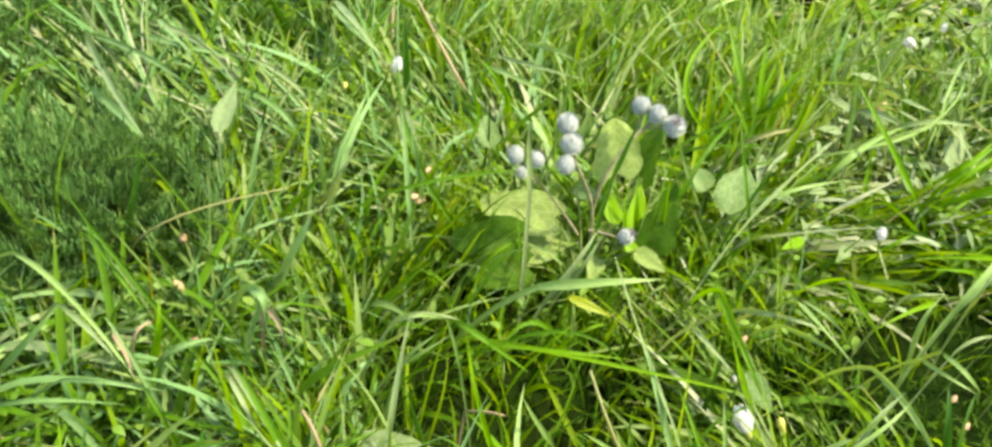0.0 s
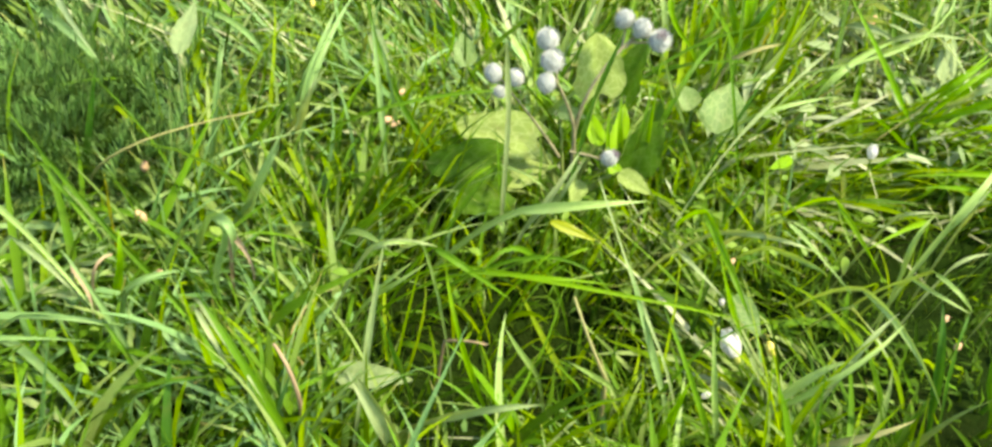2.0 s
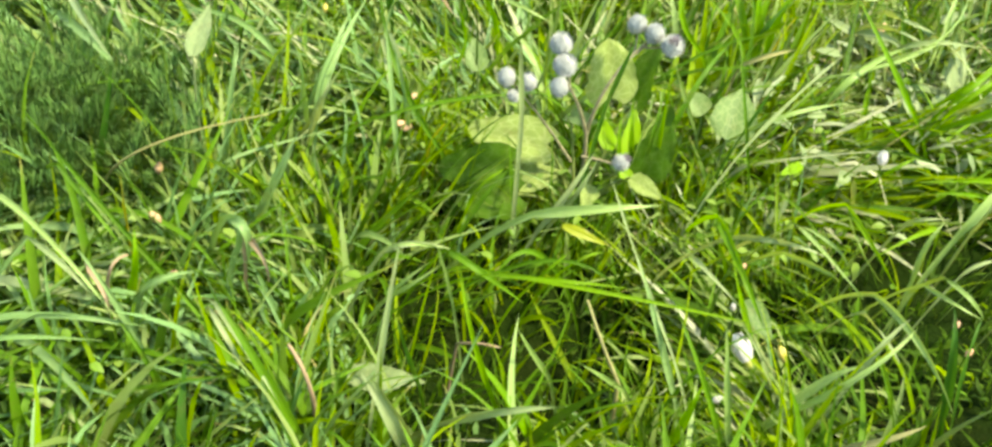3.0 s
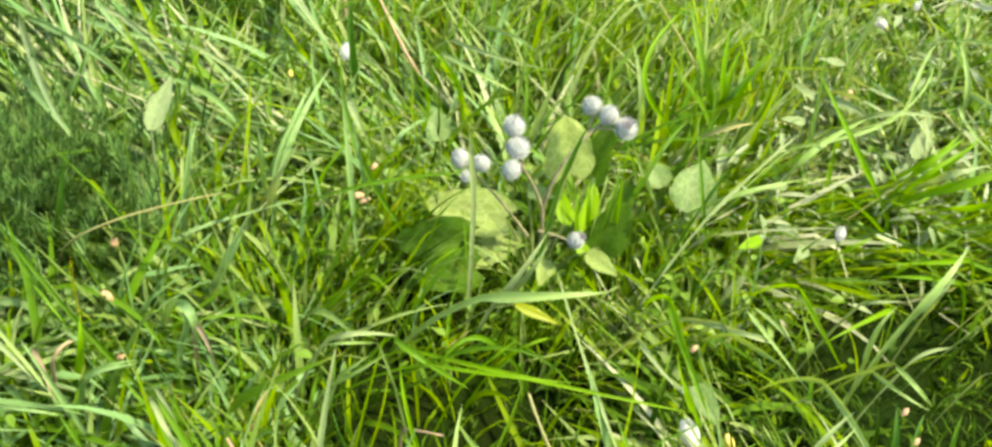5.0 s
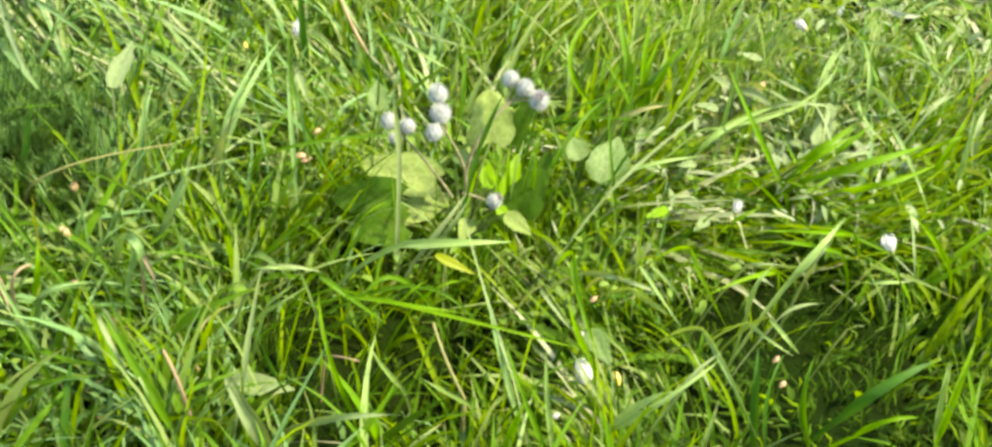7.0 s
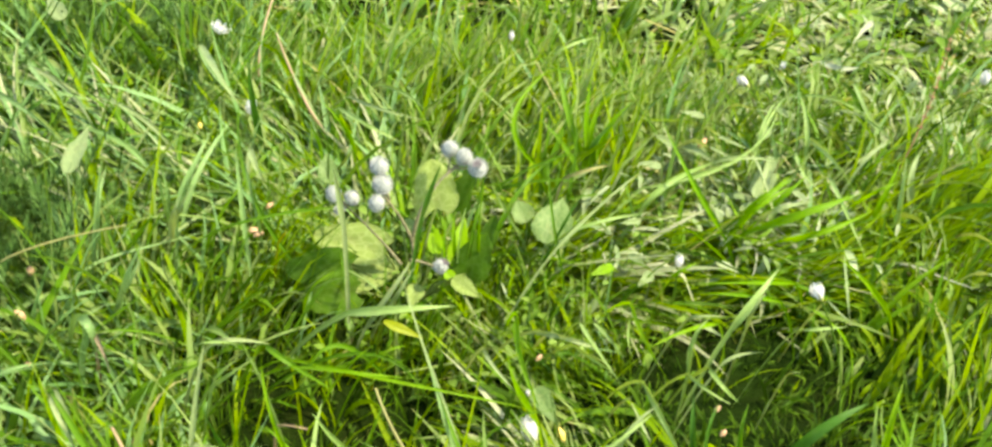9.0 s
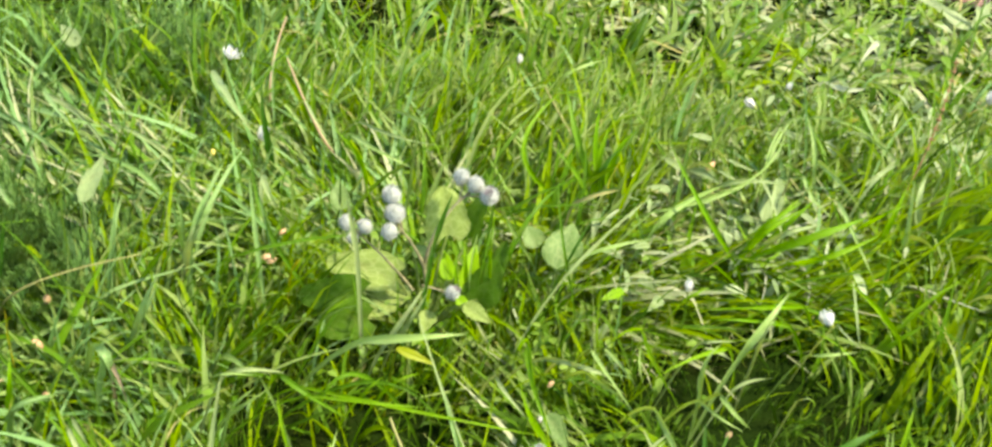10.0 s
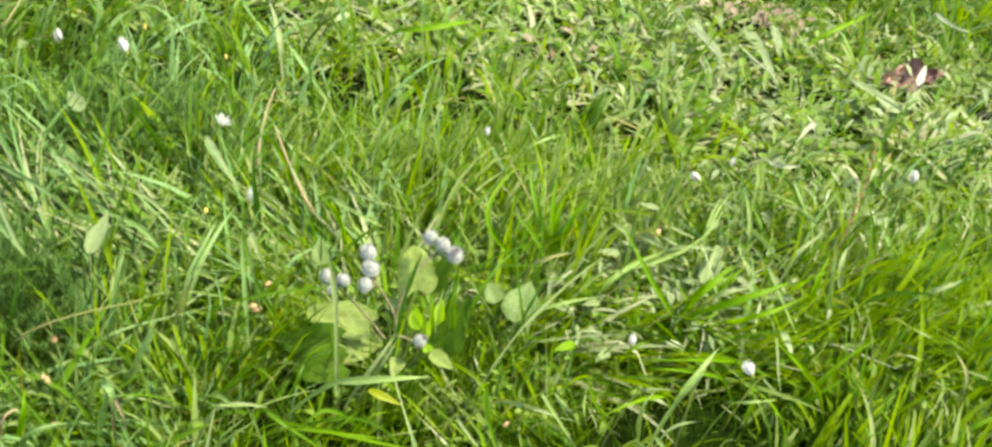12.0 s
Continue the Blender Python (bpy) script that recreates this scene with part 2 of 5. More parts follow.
def blades(name, mat, x, y, az, lean, bend, length, width, roll, swirl, segs=5, fold=0.0, base=0.0, kink=None):
    """Grass blades as one mesh: az is the way they lean, lean and bend the angle from upright at the root and added up to the tip."""
    n = len(x)
    s = np.linspace(0, 1, segs + 1)[None]
    theta = np.clip(lean[:, None] + bend[:, None] * s ** 1.4, -2.6, 2.6)
    if kink is not None:  # broken over at a point along the blade
        theta = np.clip(theta + kink[0][:, None] * (s > kink[1][:, None]), -2.6, 2.6)
    a = az[:, None] + swirl[:, None] * s
    tangent = np.stack([np.sin(theta) * np.cos(a), np.sin(theta) * np.sin(a), np.cos(theta)], -1)
    step = tangent * (length / segs)[:, None, None]
    spine = np.concatenate([np.zeros((n, 1, 3)), np.cumsum((step[:, :-1] + step[:, 1:]) / 2, 1)], 1)
    spine += np.stack([x, y, height(x, y) + base - 0.004], -1)[:, None]
    ground = height(spine[..., 0], spine[..., 1])
    low = spine[..., 2] - ground - 0.012
    spine[..., 2] = np.where(low < 0, ground + 0.012 * np.exp(np.clip(low, -1, 0) * 12), spine[..., 2])
    spine[:, 0, 2] -= 0.012
    side = np.stack([-np.sin(a), np.cos(a), np.zeros_like(a)], -1)
    normal = np.cross(tangent, side)
    turn = (roll[:, None] * (0.4 + 0.6 * s))[..., None]
    across = np.cos(turn) * side + np.sin(turn) * normal
    out = np.cross(tangent, across)
    w = width[:, None] * np.minimum(0.55 + 2.0 * s, 1.0) * np.clip(1 - s ** 2.6, 0.02, 1) / 2
    cols = 3 if fold else 2
    offs = np.linspace(-1, 1, cols)
    verts = spine[:, :, None] + across[:, :, None] * (w[..., None] * offs)[..., None]
    if fold:
        verts[:, :, 1] -= out * (fold * w)[..., None]
    uv = np.stack(np.broadcast_arrays((offs[None, None] + 1) / 2, s[..., None]), -1)
    uv = np.broadcast_to(uv, (n, segs + 1, cols, 2)).reshape(-1, 2)
    me = quad_mesh(name, verts.reshape(-1, 3), grid_quads(n, segs + 1, cols), uv, mat)
    return new(name, me)


def part(name, data, parent, label="", m=None):
    ob = new(name, data)
    ob.parent = parent
    if m is not None:
        ob.matrix_local = m
    return tagged(ob, label) if label else ob


# ---- ground ----
def ground_sheet():
    """One sheet from fine steps near the walk to the horizon."""
    near = np.linspace(-3.5, 4.5, 161)
    far = np.array([6.0, 9.0, 15.0, 30.0, 80.0, 250.0, 800.0])
    line = np.concatenate([-far[::-1], near, far + 1.0])
    x, y = np.meshgrid(line, line, indexing="ij")
    z = height(x, y) * (np.abs(x) < 20) * (np.abs(y) < 20)
    verts = np.stack([x, y, z], -1).reshape(-1, 3)
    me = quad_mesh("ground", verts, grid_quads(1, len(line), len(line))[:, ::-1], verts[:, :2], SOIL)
    return tagged(new("ground", me), "shade-dark soil with thatch and moss under the meadow grass", "ground", kind="structure")


ground_sheet()

# ---- grass ----
rng = np.random.default_rng(11)
REGIONS, HOLLOWS, BARE = [], [], []


def region(x, y, sx, sy, weight, az, spread, lean, bend, length, width, **tones):
    """A stretch of the meadow with a growth of its own: where, how wide, which way its blades lie, and of what greens it is."""
    REGIONS.append(dict(at=(x, y, sx, sy), weight=weight, grow=(radians(az), radians(spread), radians(lean), radians(bend), length, width), tones=tones))


def hollow(x, y, sx, sy, depth):
    HOLLOWS.append((x, y, sx, sy, depth))


# everywhere: upright, mixed
region(0.2, 1.2, 9.0, 9.0, 0.18, 60, 170, 22, 60, 0.17, 0.0042, mid=5, bright=1.5, pale=3, cool=2, dark=1)
# long pale grass laid over, beyond the burdock on its one side
region(-0.46, 1.12, 0.28, 0.14, 2.2, 160, 22, 72, 18, 0.25, 0.0082, cool=11, pale=3, mid=1, bleached=2.5)
region(-0.10, 1.12, 0.22, 0.16, 1.2, 140, 60, 56, 40, 0.19, 0.0062, cool=5, pale=4, mid=3, bright=2, bleached=1.5)
# deep green tuft
region(-0.46, 0.87, 0.15, 0.085, 1.8, 125, 40, 34, 40, 0.13, 0.0030, dark=6, mid=1, cool=3)
# front, crossed blades
region(-0.28, 0.66, 0.22, 0.13, 1.2, 110, 130, 24, 55, 0.17, 0.0048, mid=5.5, pale=2, cool=5, bright=0.4, dark=2.6)
region(-0.22, 0.48, 0.25, 0.10, 1.2, 60, 160, 26, 55, 0.16, 0.0048, mid=5.5, pale=2, cool=5, bright=0.8, dark=1.4)
region(-0.47, 0.60, 0.14, 0.12, 1.2, -10, 40, 60, 30, 0.21, 0.0047, cool=6, mid=3)
# in front of the burdock
region(0.10, 0.54, 0.22, 0.10, 1.2, 80, 130, 18, 55, 0.17, 0.0047, mid=6, bright=4, dark=1, pale=1)
region(0.10, 0.78, 0.18, 0.10, 0.8, 80, 160, 30, 55, 0.12, 0.0044, bright=4, mid=5, pale=1)
# combed-over grass above the dark hollow
region(0.62, 1.03, 0.22, 0.05, 3.2, 8, 30, 60, 40, 0.20, 0.0050, bright=9, mid=4)
# paler greens behind the front blades, with sunlit brightness put into the colour
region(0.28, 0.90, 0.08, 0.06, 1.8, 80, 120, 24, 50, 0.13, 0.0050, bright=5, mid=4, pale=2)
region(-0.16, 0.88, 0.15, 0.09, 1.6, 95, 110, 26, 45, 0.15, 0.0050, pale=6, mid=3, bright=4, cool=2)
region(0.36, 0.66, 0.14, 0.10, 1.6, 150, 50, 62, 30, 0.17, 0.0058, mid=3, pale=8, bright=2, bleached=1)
# darker greens here put shade into the grass colour
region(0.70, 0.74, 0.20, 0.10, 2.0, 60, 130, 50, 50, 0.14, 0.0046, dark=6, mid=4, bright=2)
# trampled tangle
region(0.54, 1.15, 0.28, 0.11, 2.0, 60, 170, 70, 22, 0.20, 0.0058, pale=8, mid=2, straw=0.5, bright=1.5, bleached=6)
region(0.34, 0.97, 0.15, 0.06, 1.2, 60, 170, 66, 30, 0.20, 0.0072, pale=6, mid=3, bright=1, bleached=2)
region(0.33, 1.17, 0.08, 0.09, 1.2, 80, 60, 20, 40, 0.20, 0.0060, mid=4, bright=7, pale=4, bleached=0.5)
# fine bright grass
region(0.95, 0.98, 0.24, 0.17, 1.6, 50, 75, 40, 55, 0.20, 0.0050, bright=9, mid=4)
# mostly dark greens here, in place of shade in the low growth
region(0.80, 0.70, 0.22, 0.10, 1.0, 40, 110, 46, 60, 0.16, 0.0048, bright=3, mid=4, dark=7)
# upright yellow-green grass at the edge of the hollow
region(0.88, 0.88, 0.13, 0.14, 2.6, 60, 50, 52, 25, 0.17, 0.0060, bright=12, pale=6, bleached=0.5)
# farther off
region(0.20, 1.38, 0.35, 0.20, 1.0, 80, 120, 24, 50, 0.17, 0.0047, mid=4, pale=6, bright=3)
region(-0.45, 1.60, 0.34, 0.24, 1.4, 80, 140, 24, 55, 0.17, 0.0046, mid=5, dark=2, bright=0.5, cool=6)
region(0.15, 1.75, 0.40, 0.22, 1.0, 90, 130, 22, 45, 0.12, 0.0047, mid=4, bright=4, pale=5)
region(0.85, 1.50, 0.30, 0.20, 1.1, 80, 170, 45, 50, 0.13, 0.0075, mid=3, pale=8, bright=3, bleached=2)
region(1.20, 2.20, 0.75, 0.50, 1.5, 80, 180, 72, 22, 0.12, 0.0125, pale=7, mid=2, bright=2.5, bleached=5, straw=0.5)
region(0.20, 2.40, 0.65, 0.38, 1.4, 80, 180, 68, 28, 0.12, 0.0115, pale=8, mid=2, bright=2.5, bleached=3, straw=0.6)
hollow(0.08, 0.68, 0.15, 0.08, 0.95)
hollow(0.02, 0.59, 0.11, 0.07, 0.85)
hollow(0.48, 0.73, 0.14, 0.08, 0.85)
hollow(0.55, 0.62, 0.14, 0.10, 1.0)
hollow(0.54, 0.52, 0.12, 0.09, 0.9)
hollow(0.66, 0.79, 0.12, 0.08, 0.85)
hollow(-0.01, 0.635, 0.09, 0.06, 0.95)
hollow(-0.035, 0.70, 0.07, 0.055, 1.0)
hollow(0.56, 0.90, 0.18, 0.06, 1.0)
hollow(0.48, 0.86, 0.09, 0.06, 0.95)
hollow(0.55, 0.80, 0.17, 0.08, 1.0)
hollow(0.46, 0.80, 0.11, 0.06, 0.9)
# grass shortened here to clear the camera's view of the white flower
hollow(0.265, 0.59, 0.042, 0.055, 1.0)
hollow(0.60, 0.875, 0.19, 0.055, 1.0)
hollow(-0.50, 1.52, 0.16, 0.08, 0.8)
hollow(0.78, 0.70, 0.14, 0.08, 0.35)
# grass shortened in front of burdock leaves so the camera sees them
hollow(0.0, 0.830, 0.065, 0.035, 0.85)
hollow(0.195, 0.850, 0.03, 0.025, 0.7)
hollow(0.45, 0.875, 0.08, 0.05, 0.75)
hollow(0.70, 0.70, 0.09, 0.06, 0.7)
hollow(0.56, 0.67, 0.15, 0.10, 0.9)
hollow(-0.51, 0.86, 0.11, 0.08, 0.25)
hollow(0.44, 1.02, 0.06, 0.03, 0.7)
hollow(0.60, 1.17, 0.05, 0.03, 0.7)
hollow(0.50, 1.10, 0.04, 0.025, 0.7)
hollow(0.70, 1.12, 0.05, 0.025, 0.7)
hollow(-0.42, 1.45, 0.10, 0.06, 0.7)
# small spot of near-black soil in place of a pit of shade
BARE.append((0.433, 0.655, 0.030, 0.035, 0.95))
BARE.append((0.40, 2.16, 0.08, 0.05, 0.9))
BARE.append((1.05, 2.68, 0.16, 0.09, 0.9))
# turf cleared at the dead leaf so that it shows to the camera
BARE.append((1.43, 2.28, 0.13, 0.08, 0.97))
region(0.05, 0.85, 0.12, 0.05, 1.0, 90, 150, 14, 40, 0.15, 0.0034, mid=4, bright=4, pale=2)


def sunken(x, y, spots):
    """How deep in a hollow a place lies, from 0 to 1."""
    deep = np.zeros(len(x))
    for hx, hy, sx, sy, depth in spots:
        deep = np.maximum(deep, depth * np.clip(1.3 * np.exp(-((x - hx) / sx) ** 2 - ((y - hy) / sy) ** 2), 0, 1))
    return deep


def kept(x, y, thin=0.4):
    """Which of the roots stand: none on bare soil, fewer in the hollows."""
    return (rng.random(len(x)) > sunken(x, y, BARE)) & (rng.random(len(x)) > thin * sunken(x, y, HOLLOWS))


def grow(name, label, count, box, size, thick, segs, fold, tuft=12, over=False):
    """One sowing of grass, in tufts whose blades lie and look alike, a mesh for each green."""
    many = max(4, count // tuft)
    cx, cy = rng.uniform(box[0], box[1], many), rng.uniform(box[2], box[3], many)
    of_tuft = rng.integers(many, size=count)
    x, y = cx[of_tuft] + rng.normal(0, 0.017, count), cy[of_tuft] + rng.normal(0, 0.017, count)
    # tufts and thin places
    on = kept(x, y, 0.75 if size < 0.6 else 0.5 if over else 0.72)
    if tuft and box[1] - box[0] > 8:
        far = np.hypot(x - 0.4, y - 1.4)
        inside = ((x > -0.95) & (x < 1.45) & (y > 0.22) & (y < 1.62)) | ((x > -1.7) & (x < 2.8) & (y > 1.62) & (y < 3.7))
        on &= ~inside & (rng.random(count) < np.clip(2.3 - 0.52 * far, 0, 1))
    x, y, of_tuft = x[on], y[on], of_tuft[on]
    n = len(x)
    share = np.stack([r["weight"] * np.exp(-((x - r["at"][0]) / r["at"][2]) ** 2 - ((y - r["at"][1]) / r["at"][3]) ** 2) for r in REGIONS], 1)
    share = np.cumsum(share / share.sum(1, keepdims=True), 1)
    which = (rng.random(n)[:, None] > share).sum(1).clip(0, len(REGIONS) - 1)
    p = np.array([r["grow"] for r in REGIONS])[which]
    sway = (np.sin(9 * x + 3 * np.sin(7 * y)) + np.cos(11 * y + 2.5 * np.sin(8 * x + 1)) + 0.7 * np.sin(23 * x - 17 * y)) / 1.7
    own = np.clip(rng.normal(0, 1, many), -2, 2)[of_tuft]
    az = p[:, 0] + p[:, 1] * np.clip(0.42 * sway + 0.34 * own + rng.normal(0, 0.30, n), -1.5, 1.5)
    flat = np.clip((p[:, 2] - 0.6) / 0.6, 0, 1)
    lean = p[:, 2] * (1 + (1 - 0.7 * flat) * (rng.uniform(-0.6, 0.5, n) + 0.25 * np.clip(rng.normal(0, 1, many), -1.5, 1.5)[of_tuft]))
    bend = p[:, 3] * (rng.uniform(-0.1, 1.4, n) + rng.uniform(0, 0.6, many)[of_tuft])
    length = p[:, 4] * np.clip(rng.lognormal(-0.1, 0.26, n) * rng.lognormal(0, 0.2, many)[of_tuft], 0.35, 1.7) * size
    width = p[:, 5] * np.clip(rng.lognormal(-0.05, 0.30, n) * rng.lognormal(0, 0.32, many)[of_tuft], 0.4, 2.2) * thick
    most = 0.0115 + 0.006 * (box[2] > 1.5)
    width = np.minimum(width, most + 0.2 * (width - most))
    low = sunken(x, y, HOLLOWS) * (0.15 if over else 1.0)
    length, width = length * (1 - 0.7 * low), width * (1 - 0.35 * low)
    lean = lean * (1 - 0.5 * low)
    roll, swirl = rng.normal(0, 0.8, n) * (1 - 0.6 * flat), rng.normal(0, 0.7, n) * (1 - 0.5 * flat)
    broken = (np.where(rng.random(n) < 0.2, rng.uniform(0.5, 2.0, n), 0.0), rng.uniform(0.3, 0.85, n))
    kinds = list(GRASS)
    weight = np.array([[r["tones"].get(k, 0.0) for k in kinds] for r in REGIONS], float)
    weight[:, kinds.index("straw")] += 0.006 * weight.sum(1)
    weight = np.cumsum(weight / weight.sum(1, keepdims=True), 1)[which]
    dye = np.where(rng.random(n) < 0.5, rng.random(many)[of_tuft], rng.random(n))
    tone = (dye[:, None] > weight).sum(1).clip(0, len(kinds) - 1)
    # darker greens replace the region's own in the hollows, standing in for shade
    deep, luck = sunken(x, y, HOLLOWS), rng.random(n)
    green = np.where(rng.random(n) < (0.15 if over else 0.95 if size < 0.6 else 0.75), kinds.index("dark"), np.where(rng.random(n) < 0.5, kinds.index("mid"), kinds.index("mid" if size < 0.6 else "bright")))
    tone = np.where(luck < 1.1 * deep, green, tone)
    width = np.where(tone == kinds.index("straw"), 0.55 * width, width)
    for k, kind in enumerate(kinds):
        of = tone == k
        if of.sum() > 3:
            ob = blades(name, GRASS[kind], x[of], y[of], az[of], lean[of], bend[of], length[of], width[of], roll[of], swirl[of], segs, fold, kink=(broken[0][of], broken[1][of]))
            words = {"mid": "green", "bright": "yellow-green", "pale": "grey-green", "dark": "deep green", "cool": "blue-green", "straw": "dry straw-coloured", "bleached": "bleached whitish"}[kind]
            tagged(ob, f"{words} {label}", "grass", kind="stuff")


grow("meadow_grass", "long meadow grass laid over by the wind", 7500, (-1.0, 0.2, 0.94, 1.42), 1.0, 1.35, 6, 0.35)
grow("meadow_grass", "trampled meadow grass lying in a tangle", 3600, (0.25, 1.05, 0.98, 1.38), 1.0, 1.3, 6, 0.35)
NEAR = (-0.95, 1.45, 0.22, 1.62)
grow("meadow_grass", "meadow grass blades, long and arching", 13500, NEAR, 0.84, 1.45, 6, 0.35)
grow("turf", "short fine turf between the longer blades", 42000, NEAR, 0.52, 1.0, 4, 0.0, tuft=5)
grow("meadow_grass", "meadow grass blades, farther from the burdock", 28000, (-1.7, 2.8, 1.62, 3.7), 1.0, 1.6, 4, 0.0)
# thin blades that arch over the hollows
grow("meadow_grass", "thin meadow grass blades crossing over a hollow toned like shade", 260, (-0.10, 0.32, 0.52, 0.82), 0.9, 0.85, 6, 0.35, tuft=3, over=True)
grow("meadow_grass", "thin meadow grass blades crossing over a hollow toned like shade", 100, (0.36, 0.95, 0.62, 0.90), 0.9, 0.85, 6, 0.35, tuft=3, over=True)
grow("meadow_grass", "meadow grass blades crossing over feathery leaves", 260, (-0.68, -0.20, 0.76, 0.98), 1.0, 1.25, 6, 0.35, tuft=3, over=True)
grow("meadow_grass", "thin meadow grass blades in front of burdock leaves", 120, (-0.10, 0.17, 0.77, 0.87), 1.1, 0.8, 6, 0.35, tuft=3, over=True)
grow("meadow_grass", "fine meadow grass close beside the burdock", 420, (0.21, 0.42, 0.80, 0.95), 0.85, 0.9, 6, 0.35, tuft=4, over=True)
# the meadow goes on all round, thinner with distance
RING = 4.5
grow("turf", "rough meadow turf all round the long grass", 250000, (0.4 - RING, 0.4 + RING, 1.4 - RING, 1.4 + RING), 0.9, 1.9, 3, 0.0)


def herbs(count, box, centres, size, mat=HERB, words="small rounded green herb leaves low in the grass"):
    """Small round leaves of clover and other herbs on thin stalks, as one mesh."""
    x, y = rng.uniform(box[0], box[1], count), rng.uniform(box[2], box[3], count)
    keep = np.zeros(count)
    for cx, cy, sx, sy, d in centres:
        keep = np.maximum(keep, d * np.exp(-((x - cx) / sx) ** 2 - ((y - cy) / sy) ** 2))
    on = (rng.random(count) < keep)
    if mat is not LITTER:
        on &= kept(x, y, 0.9)
    x, y = x[on], y[on]
    n = len(x)
    z = height(x, y) + rng.uniform(0.02, 0.10, n)
    rows, cols = 5, 3
    s = np.linspace(0, 1, rows)
    w = np.sin(np.pi * np.clip(s, 0.04, 0.97) ** 0.8)
    az, tip, long = rng.uniform(0, 2 * np.pi, n), rng.normal(0.15, 0.45, n), rng.uniform(0.6, 1.5, n) * size
    broad = long * (rng.uniform(0.12, 0.34, n) if mat is WHITISH else rng.uniform(0.25, 0.7, n))
    ahead = np.stack([np.cos(az) * np.cos(tip), np.sin(az) * np.cos(tip), -np.sin(tip)], -1)
    side = np.stack([-np.sin(az), np.cos(az), rng.normal(0, 0.3, n)], -1)
    u = np.linspace(-1, 1, cols)
    verts = np.stack([x, y, z], -1)[:, None, None] + ahead[:, None, None] * (long[:, None] * s)[:, :, None, None]
    verts = verts + side[:, None, None] * (broad[:, None, None] / 2 * w[None, :, None] * u[None, None])[..., None]
    verts[..., 2] += (np.abs(u)[None, None] * 0.18 * broad[:, None, None] * w[None, :, None]) - (long[:, None, None] * 0.25 * (s ** 2)[None, :, None])
    uv = np.broadcast_to(np.stack(np.broadcast_arrays((u[None] + 1) / 2, s[:, None]), -1)[None], (n, rows, cols, 2)).reshape(-1, 2)
    me = quad_mesh("herb_leaves", verts.reshape(-1, 3), grid_quads(n, rows, cols), uv, mat)
    return tagged(new("herb_leaves", me), words, "herb", kind="stuff")


herbs(20000, (-0.7, 1.4, 0.35, 1.6), [(0.55, 1.02, 0.25, 0.14, 0.4), (0.3, 0.86, 0.12, 0.08, 0.7), (-0.36, 0.48, 0.10, 0.08, 0.2), (0.06, 0.92, 0.24, 0.14, 0.7),
                                    (0.42, 0.84, 0.12, 0.05, 0.6), (-0.45, 1.45, 0.2, 0.1, 0.5)], 0.013)
herbs(5500, (-1.5, 2.8, 1.4, 3.4), [(1.1, 2.1, 0.8, 0.5, 0.95), (0.85, 1.6, 0.3, 0.15, 0.6), (0.2, 2.4, 0.7, 0.35, 0.9), (-0.5, 1.55, 0.3, 0.15, 0.5)], 0.030)

herbs(2600, (-0.8, 0.0, 1.2, 1.75), [(-0.45, 1.47, 0.20, 0.10, 0.9)], 0.026, FEATHER, "deep green broad herb leaves in a bushy tuft")
herbs(5200, (0.2, 1.2, 0.8, 1.7), [(0.40, 0.99, 0.12, 0.06, 0.7), (0.56, 1.14, 0.18, 0.12, 0.9), (0.85, 1.45, 0.25, 0.12, 0.6)], 0.034, WHITISH,
      "whitish narrow herb leaves with their undersides turned up")
herbs(2600, (-0.4, 2.3, 1.75, 3.3), [(1.1, 2.2, 0.7, 0.42, 0.9), (0.3, 2.45, 0.6, 0.35, 0.7)], 0.042, WHITISH, "whitish broad herb leaves in the short turf")

herbs(5000, (0.2, 1.4, 1.9, 3.0), [(1.05, 2.68, 0.13, 0.07, 0.9), (0.39, 2.17, 0.05, 0.04, 0.8), (0.50, 2.10, 0.03, 0.02, 0.8)], 0.034, LITTER, "withered brown leaf litter in the short turf")


def feathers(count, x, y, sx, sy):
    """Fine, twice-cut leaves of a yarrow-like herb: each frond has many short pinnae."""
    k = 12
    fx, fy = rng.normal(x, sx, count), rng.normal(y, sy, count)
    parts = []
    for i in range(count):
        az, lean, long = rng.uniform(0, 2 * np.pi), rng.uniform(0.25, 0.95), rng.uniform(0.07, 0.14)
        s = np.linspace(0.15, 1, k)
        theta = lean + 0.7 * s ** 2
        spine = np.stack([np.cos(az) * np.cumsum(np.sin(theta)), np.sin(az) * np.cumsum(np.sin(theta)), np.cumsum(np.cos(theta))], -1) * long / k
        parts.append((fx[i] + spine[:, 0], fy[i] + spine[:, 1], spine[:, 2] + rng.uniform(0.02, 0.09), np.full(k, az), 0.018 * np.sin(np.pi * s ** 0.8) + 0.003))
    px, py, pz, paz, plen = (np.concatenate(c) for c in zip(*parts))
    copies = 4
    px, py, pz, paz, plen = (np.repeat(c, copies) for c in (px, py, pz, paz, plen))
    turn = np.tile([1.0, -1.0, 0.55, -0.55], len(px) // copies)
    n = len(px)
    ob = blades("yarrow_leaves", FEATHER, px, py, paz + turn * 1.2, np.full(n, 1.25) + rng.normal(0, 0.3, n), np.full(n, -0.5), plen * rng.uniform(0.7, 1.2, n),
                np.full(n, 0.0021), rng.normal(0, 0.6, n), np.zeros(n), 2, 0.0, base=pz)
    return tagged(ob, "deep green feathery yarrow leaves in a dense tuft", "herb", kind="stuff")


feathers(410, -0.50, 0.84, 0.075, 0.055)
feathers(150, -0.42, 1.43, 0.10, 0.06)
feathers(130, -0.67, 1.19, 0.07, 0.06)

